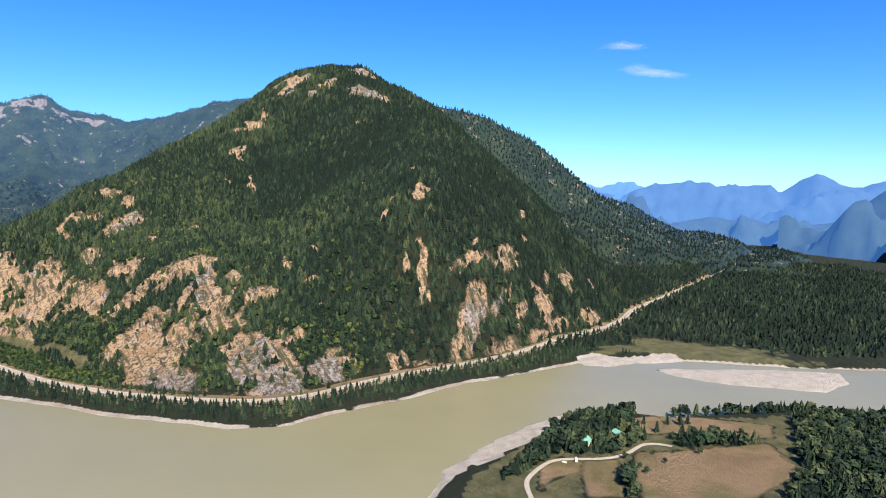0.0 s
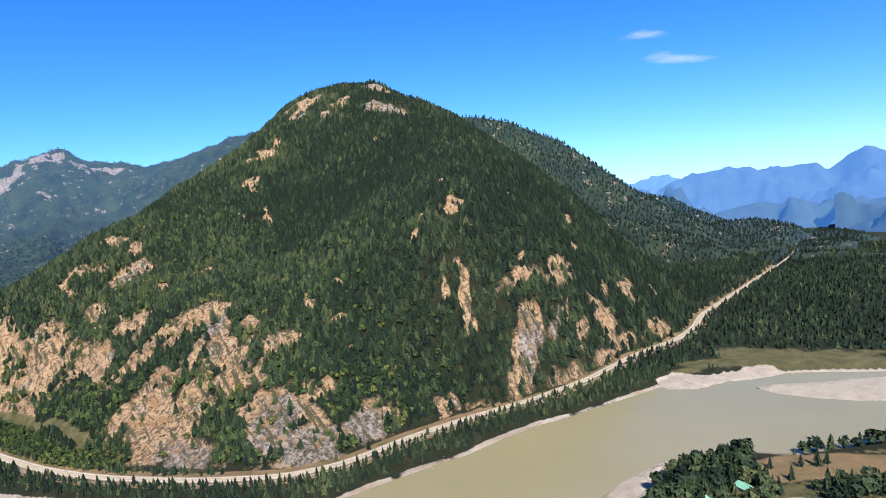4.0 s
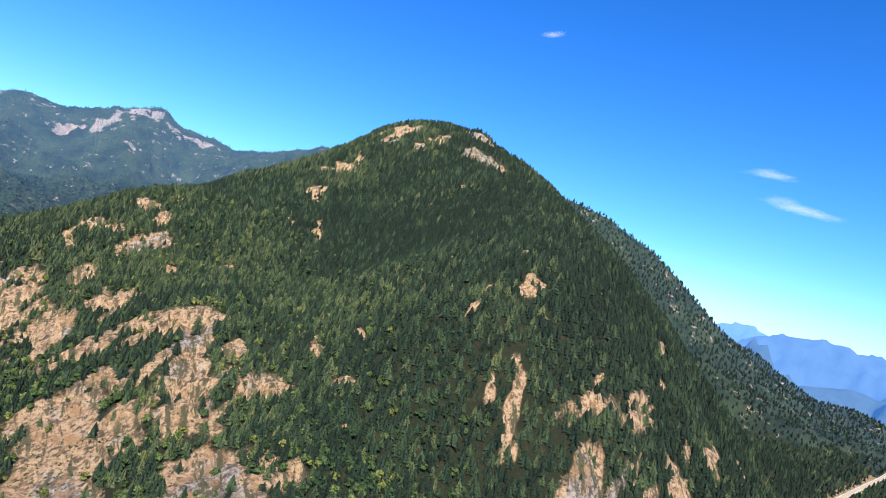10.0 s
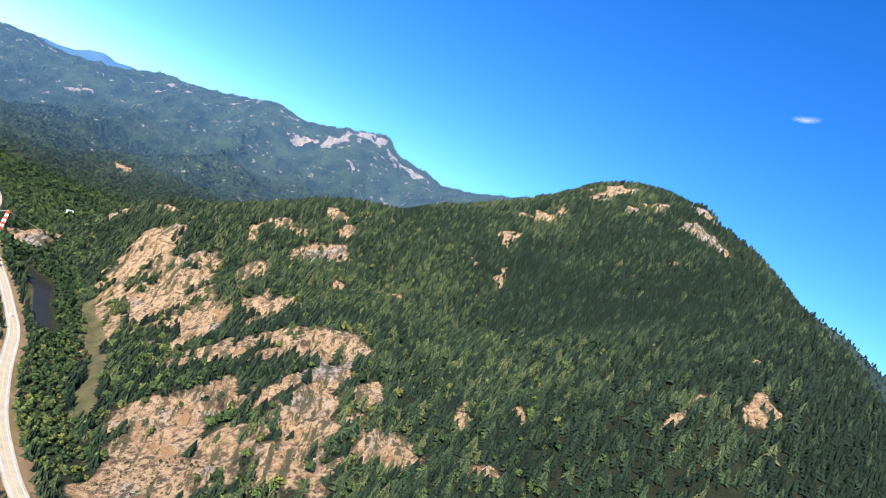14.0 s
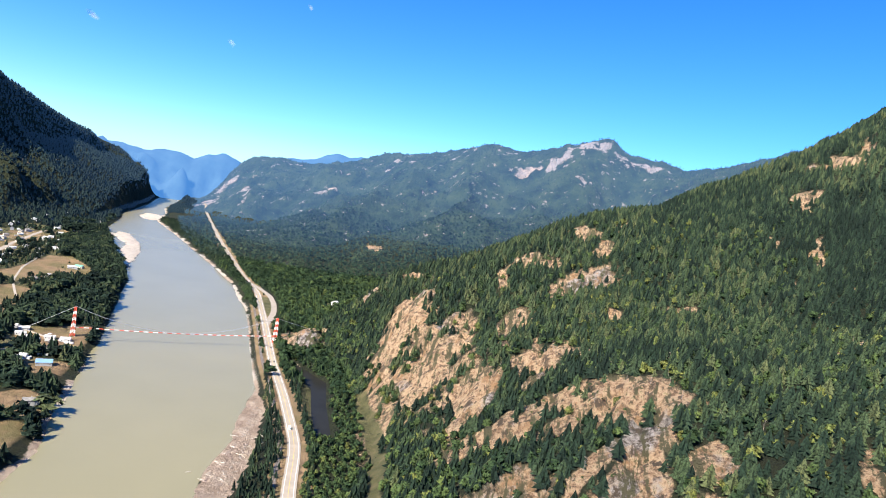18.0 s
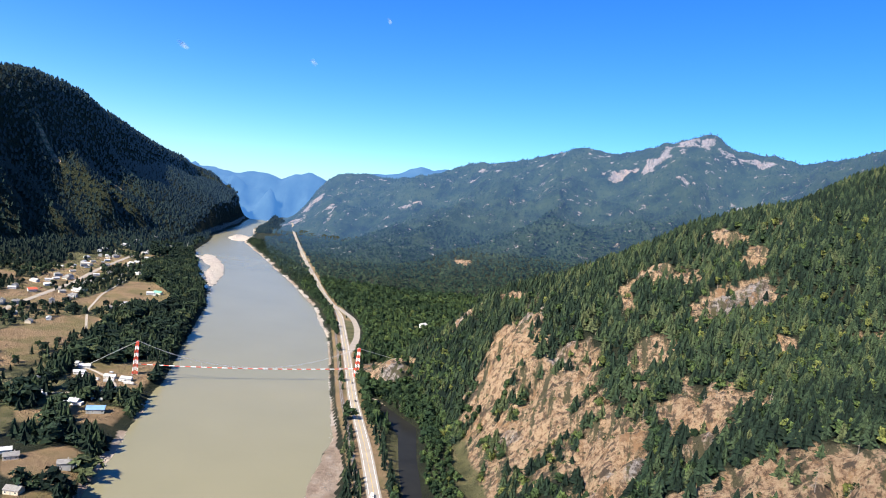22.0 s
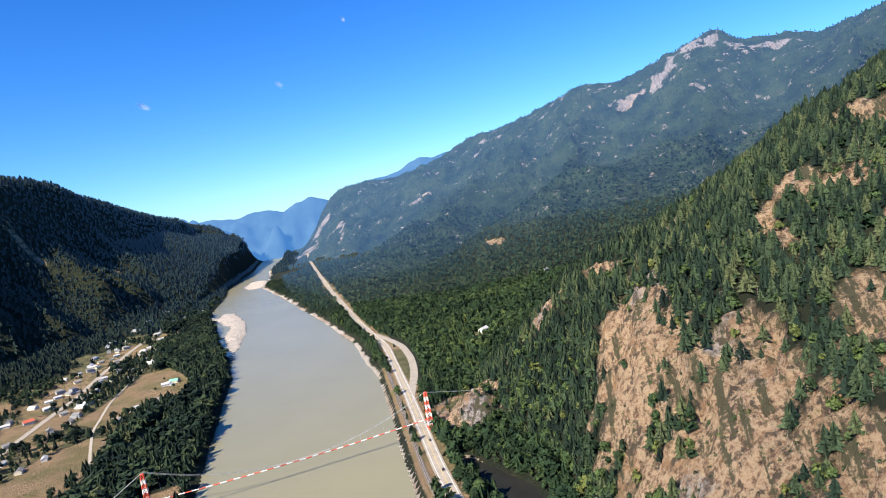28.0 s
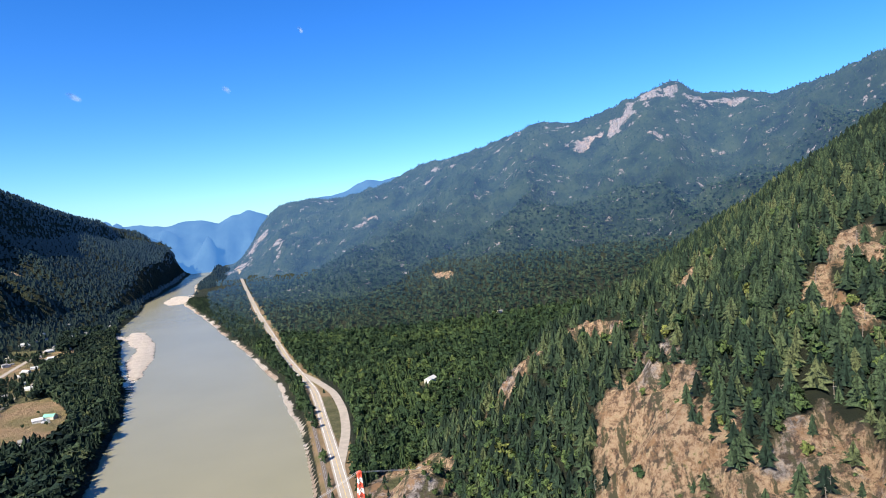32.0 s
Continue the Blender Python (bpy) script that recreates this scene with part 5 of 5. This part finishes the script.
for name, a, b, lift, mat in (("ballast_bed", 2.2, -2.2, 0.25, BALLAST), ("rail", 0.85, 0.68, 0.55, STEEL), ("rail", -0.68, -0.85, 0.55, STEEL)):
    ribbon(name, rail_line, a, b, lift, mat, 0.1, rail_z).parent = track
d = np.concatenate([[0], np.cumsum(np.hypot(*np.diff(rail_line, axis=0).T))])
s = np.arange(0, d[-1], 1.6)
cx, cy = np.interp(s, d, rail_line[:, 0]), np.interp(s, d, rail_line[:, 1])
tx, ty = np.interp(s, d, t[:, 0]), np.interp(s, d, t[:, 1])
corners = np.array([(-0.13, -1.3), (0.13, -1.3), (0.13, 1.3), (-0.13, 1.3)])
sv = np.stack([np.stack([cx + tx * u - ty * v, cy + ty * u + tx * v, np.full(len(s), 8.35)], -1) for u, v in corners], 1).reshape(-1, 3)
sl = raw_mesh("sleepers", sv, np.arange(len(sv)).reshape(-1, 4), SLEEPER, smooth=False)
sl.parent = track
tagged(sl, kind="stuff")
apron_line = smooth_line(PULL_OUT, 10)
tagged(ribbon("road", apron_line, 5.2, -5.2, 0.42, ASPHALT), "wide paved pull-out beside the highway", "road", kind="structure")
farm_track = smooth_line(FARM_TRACK, 5)
tagged(ribbon("track", farm_track, 2.2, -2.2, 0.3, GRAVEL), "pale gravel farm track between fields and trees", "track", kind="structure")
for line, label in (([(-655, 800), (-640, 835), (-700, 905), (-780, 985), (-860, 1070), (-945, 1190), (-1020, 1330), (-1105, 1480)], "gravel lane along the field edge"),
                    ([(-590, 745), (-545, 790), (-590, 822), (-640, 835)], "gravel yard lane by the sheds"), ([(-372, 1360), (-360, 1395), (-330, 1420)], "short gravel drive to the lodge")):
    tagged(ribbon("track", smooth_line(line, 8), 1.7, -1.7, 0.3, GRAVEL), label, "track", kind="structure")


# -- single trees on the farm and the fields --
def single_tree(seed, tall, conifer, label):
    rng = np.random.default_rng(seed)
    t = new("conifer_tree" if conifer else "broadleaf_tree")
    part("trunk", tube(bmesh.new(), (0, 0, -0.5), (0, 0, tall * 0.6), tall * 0.03, 7, tall * 0.012), BARK, t)
    if conifer:
        v, f = cone_tree(9, 8, seed)
        v = v * (tall * 1.05, tall * 1.05, tall)
    else:
        vs, fs, off = [], [], 0
        for k in range(7):
            a, f = round_tree(seed * 31 + k, True)
            c = np.array((rng.uniform(-0.2, 0.2), rng.uniform(-0.2, 0.2), rng.uniform(0.1, 0.42))) * tall
            vs.append((a - (0, 0, 0.3)) * tall * rng.uniform(0.45, 0.65) + c + (0, 0, tall * 0.18))
            fs.append(f + off)
            off += len(a)
        v, f = np.concatenate(vs), np.concatenate(fs)
    crown = raw_mesh("crown", v, f, CONIFER if conifer else BROADLEAF, {"tint": np.clip(rng.normal(0.4, 0.12, len(v)), 0, 1)}, smooth=False)
    crown.parent = t
    return tagged(t, label, "tree")


TREES = [single_tree(3, 13, True, "dark conifer standing alone in the farmland"), single_tree(5, 9, False, "round leafy tree standing alone in a dry field"),
         single_tree(8, 15, True, "tall dark conifer by the farm"), single_tree(9, 6, False, "small round shrub in a dry pasture")]
rng = np.random.default_rng(77)
placed = [(362, -95, 2), (372, -104, 0), (346, -112, 2), (338, -104, 0), (330, -118, 0), (352, -150, 1), (385, -160, 1), (400, -178, 3), (415, -170, 3), (430, -190, 1), (300, -160, 3), (318, -172, 3), (290, -180, 3),
          (340, -190, 1), (268, -150, 1), (262, -162, 0), (258, -172, 1), (254, -182, 1), (392, -122, 0), (402, -132, 2), (412, -136, 0), (360, -128, 2), (328, -132, 2), (300, -120, 1), (292, -124, 1), (275, -110, 1),
          (268, -98, 2), (280, -88, 0), (300, -82, 2), (315, -72, 2), (330, -64, 2), (322, -88, 0), (350, -70, 0), (-700, 800, 1), (-735, 860, 1), (-640, 800, 0), (-600, 790, 2), (-560, 790, 0), (-900, 1240, 1),
          (-870, 1250, 1), (-830, 1180, 0), (-790, 1040, 1), (-930, 1300, 3), (-660, 880, 3), (-610, 870, 3)]
for k, (x, y, kind) in enumerate(placed):
    tr = TREES[kind]
    m = pose(x, y, float(height(x, y)[0]), 0, 0, rng.uniform(0, 360)) @ Matrix.Diagonal((*(rng.uniform(0.75, 1.2),) * 3, 1))
    if tr.get("set"):
        ob = copy_thing(tr, m)
        ob.scale = m.to_scale()
    else:
        tr["set"] = 1
        tr.matrix_world = m
for tr in TREES:
    del tr["set"]

# -- fences round the paddocks --
FENCE_WOOD = plain("weathered_fence_wood", (0.16, 0.125, 0.095), 0.9, 0.25, 0.6)


def fence(line, label):
    p = smooth_line(line, 4.0)
    t = thing("fence", p[0][0], p[0][1], 0.0, 0.0, label, "fence")
    z = height(*p.T)
    loc = [Vector((a - p[0][0], b - p[0][1], c)) for (a, b), c in zip(p, z)]
    for k, v in enumerate(loc):
        part("post", box(bmesh.new(), v.x, v.y, v.z + 0.6, 0.18, 0.18, 1.5), FENCE_WOOD, t)
        if k:
            for up in (0.5, 1.1):
                part("rail", beam(bmesh.new(), loc[k - 1] + Vector((0, 0, up)), v + Vector((0, 0, up)), 0.12), FENCE_WOOD, t)


fence([(224, -131), (200, -155), (174, -175), (160, -190)], "weathered wooden fence between two farm paddocks")
fence([(293, -148), (304, -180), (330, -188)], "weathered rail fence along the dry pasture")
fence([(313, -146), (296, -168), (262, -186)], "low wooden fence across the grazed paddock")
fence([(411, -127), (396, -160), (402, -196)], "long wooden fence along the upper field")
fence([(-625, 850), (-600, 870), (-570, 880)], "wooden fence at the edge of the tower field")


# -- parked vehicles and trailers in the yards --
def trailer(label, w, paint):
    t = new("trailer")
    body = box(bmesh.new(), 0, 0, 1.75, w, 2.4, 2.5)
    bmesh.ops.bevel(body, geom=body.edges[:], offset=0.2, segments=2, affect="EDGES")
    part("body", body, paint, t)
    part("hitch", beam(bmesh.new(), (w / 2, 0, 0.6), (w / 2 + 1.3, 0, 0.5), 0.12), STEEL, t)
    for y in (-1, 1):
        part("window", box(bmesh.new(), 0.4, y * 1.2, 2.0, 1.6, 0.06, 0.7), GLASS_DARK, t)
        wheel = part("wheel", tube(bmesh.new(), (-0.4, y * 1.05 - 0.12, 0.35), (-0.4, y * 1.05 + 0.12, 0.35), 0.36, 12), RUBBER, t)
        part("rim", tube(bmesh.new(), (-0.4, y * 1.05 - 0.13, 0.35), (-0.4, y * 1.05 + 0.13, 0.35), 0.2, 10), STEEL, wheel)
    return tagged(t, label, "trailer")


TRAILERS = [trailer("white travel trailer parked in a yard", 7.5, WHITE_WALL), trailer("long pale cargo trailer parked beside sheds", 11, ROOF_PALE)]
for k, (x, y, a) in enumerate(((-604, 800, 20), (-612, 806, 25), (-565, 815, 10), (-540, 752, 30), (-548, 760, 35), (-640, 770, 60), (-870, 1160, 40), (-884, 1262, 15), (-1015, 1200, 60), (-1090, 1270, 62),
                               (-1030, 1260, 60), (-1180, 1400, 60), (-1230, 1500, 60), (-1290, 1620, 62), (226, -121, 40), (-575, 806, 30), (-590, 803, 15), (-553, 812, 20))):
    put(TRAILERS[k % 2], x, y, a)
for x, y, a, paint, label in ((-598, 835, 40, (0.7, 0.7, 0.7), "white car parked beside the storage sheds"), (-570, 800, 70, (0.06, 0.07, 0.09), "dark car parked on a dirt yard"), (330, -128, 30, (0.6, 0.6, 0.62), "silver car parked by the farm sheds"),
                              (214, -116, 100, (0.72, 0.72, 0.7), "white pickup parked on the dirt pad by the farm track"), (-1040, 1150, 60, (0.25, 0.05, 0.04), "red car parked beside a house")):
    ob = car(plain("car_paint", paint, 0.3, 0.05, 0.2), label)
    ob.matrix_world = pose(x, y, float(height(x, y)[0]), 0, 0, a)

# -- dead grey snags on the mountain --
v, f, off = [], [], 0
rng = np.random.default_rng(5)
sx, sy = [], []
for cx, cy, r, n in ((420, 640, 60, 130), (470, 560, 40, 70), (60, 700, 60, 40), (-60, 900, 70, 40), (-10, 960, 60, 40), (120, 600, 50, 30)):
    sx.append(cx + rng.normal(0, r, n)), sy.append(cy + rng.normal(0, r, n))
sx, sy = np.concatenate(sx), np.concatenate(sy)
sz = height(sx, sy)
for x, y, z in zip(sx, sy, sz):
    hgt, lean = rng.uniform(6, 12), rng.normal(0, 0.06, 2)
    ring = [(math.cos(a), math.sin(a)) for a in (0, 2.1, 4.2)]
    v += [(x + c * 0.28, y + s * 0.28, z - 0.5) for c, s in ring] + [(x + lean[0] * hgt, y + lean[1] * hgt, z + hgt)]
    f += [(off, off + 1, off + 3), (off + 1, off + 2, off + 3), (off + 2, off, off + 3)]
    off += 4
    for k in range(4):
        a, zz, ln = rng.uniform(0, 6.3), z + hgt * rng.uniform(0.3, 0.9), rng.uniform(0.8, 1.9)
        v += [(x, y, zz), (x, y, zz + 0.3), (x + math.cos(a) * ln, y + math.sin(a) * ln, zz + 0.5)]
        f += [(off, off + 1, off + 2)]
        off += 3
tagged(raw_mesh("dead_trees", np.array(v), np.array(f), DEAD_WOOD, smooth=False), "grey dead standing trunks among the conifers", "dead trees", kind="stuff")

# -- riprap along the banks and driftwood on the beach --
rock = bmesh.new()
bmesh.ops.create_icosphere(rock, subdivisions=1, radius=1.0)
rv, rf = np.array([w.co[:] for w in rock.verts]), np.array([[w.index for w in fc.verts] for fc in rock.faces])
rock.free()
bank = smooth_line(BANK_EAST[5:26], 3.2)
rng = np.random.default_rng(9)
p = bank + rng.normal(0, 3.0, bank.shape)
r = rng.uniform(0.3, 1.0, len(p))
z = np.maximum(height(*p.T), -0.3)
verts = (rv[None] * rng.uniform(0.7, 1.25, (len(p), len(rv), 1)) * r[:, None, None] * (1, 1, 0.7)) + np.column_stack([p, z])[:, None]
tagged(raw_mesh("riprap", verts.reshape(-1, 3), (rf[None] + (np.arange(len(p)) * len(rv))[:, None, None]).reshape(-1, 3), BOULDER, smooth=False), "grey riprap boulders along the water's edge", "rocks", kind="stuff")
for k in range(26):
    x, y = -232 - 60 * rng.uniform(0, 1) ** 2 * 0.3 + rng.normal(0, 6), 560 + rng.uniform(0, 120)
    lg = thing("driftwood_log", x, y, max(float(height(x, y)[0]), 0) + 0.25, rng.uniform(0, 360), "bleached driftwood log lying on the muddy bank", "log", "driftwood logs")
    ln = rng.uniform(3, 9)
    part("log_trunk", tube(bmesh.new(), (-ln / 2, 0, 0), (ln / 2, 0, 0.1), 0.3, 7, 0.2), DRIFTWOOD, lg)
    part("branch_stub", tube(bmesh.new(), (ln * 0.2, 0, 0.1), (ln * 0.3, 0.5, 0.6), 0.09, 5), DRIFTWOOD, lg)

# -- wisps of high cloud --
def wisp(x, y, z, length, width, turn, seed, label):
    """A thin drifting sheet of cloud whose rim breaks up."""
    m, nt, b = material("cloud_vapour", 1.0)
    tc = nt.nodes.new("ShaderNodeTexCoord")
    n = node(nt, "ShaderNodeTexNoise", scale=0.006, detail=7, rough=0.62)
    stretch = nt.nodes.new("ShaderNodeMapping")
    stretch.inputs["Scale"].default_value = (0.35, 1.6, 1.0)
    stretch.inputs["Location"].default_value = (seed * 371.0, 0, 0)
    nt.links.new(tc.outputs["Object"], stretch.inputs["Vector"])
    nt.links.new(stretch.outputs[0], n.inputs["Vector"])
    rim = attr(nt, "thick")
    a = mask(nt, rim, n.outputs["Fac"], 1.9, 0.42, 1.35)
    white, through_light, clear = nt.nodes.new("ShaderNodeBsdfDiffuse"), nt.nodes.new("ShaderNodeBsdfTranslucent"), nt.nodes.new("ShaderNodeBsdfTransparent")
    both, veil = nt.nodes.new("ShaderNodeMixShader"), nt.nodes.new("ShaderNodeMixShader")
    white.inputs[0].default_value = through_light.inputs[0].default_value = (0.95, 0.95, 0.95, 1)
    nt.links.new(white.outputs[0], both.inputs[1]), nt.links.new(through_light.outputs[0], both.inputs[2])
    nt.links.new(calc(nt, "MULTIPLY", a, 0.8), veil.inputs[0])
    nt.links.new(clear.outputs[0], veil.inputs[1]), nt.links.new(both.outputs[0], veil.inputs[2])
    nt.links.new(veil.outputs[0], nt.nodes["Material Output"].inputs[0])
    nt.nodes.remove(b)
    u, v = np.meshgrid(np.linspace(-1, 1, 33), np.linspace(-1, 1, 13))
    u, v = u.ravel(), v.ravel()
    verts = np.column_stack([u * length, v * width + 0.25 * width * np.sin(u * 2.5), 12 * np.cos(u * 2) * np.cos(v)])
    q = (np.arange(12)[:, None] * 33 + np.arange(32)[None]).ravel()
    ob = raw_mesh("cloud", verts, np.column_stack([q, q + 1, q + 34, q + 33]), m, {"thick": np.clip(1 - np.hypot(u, v), 0, 1)})
    ob.matrix_world = look((x, y, z), CLOUD_FACE) @ pose(0, 0, 0, 0, 0, turn)
    ob.visible_shadow = False
    return tagged(ob, label, "cloud", kind="structure")


CLOUD_FACE = (0, 0, 250)
for x, y, z, length, width, turn, seed, label in ((3289, 1912, 1207, 270, 62, 176, 1, "thin white wisp of cloud over the blue range"), (3382, 1769, 1036, 410, 66, 184, 2, "long feathery wisp of cloud over the blue range"),
                                                  (-2027, 3991, 1045, 55, 45, 0, 3, "small faint puff of cloud over the valley"), (-1617, 4178, 1378, 34, 24, 20, 4, "tiny faint puff of cloud over the valley"),
                                                  (2589, 3309, 2011, 120, 42, 155, 5, "small torn puff of cloud above the ridge"), (-2681, 3572, 1008, 60, 30, 10, 6, "pale faint puff of cloud above the river bend")):
    wisp(x, y, z, length, width, turn, seed, label)
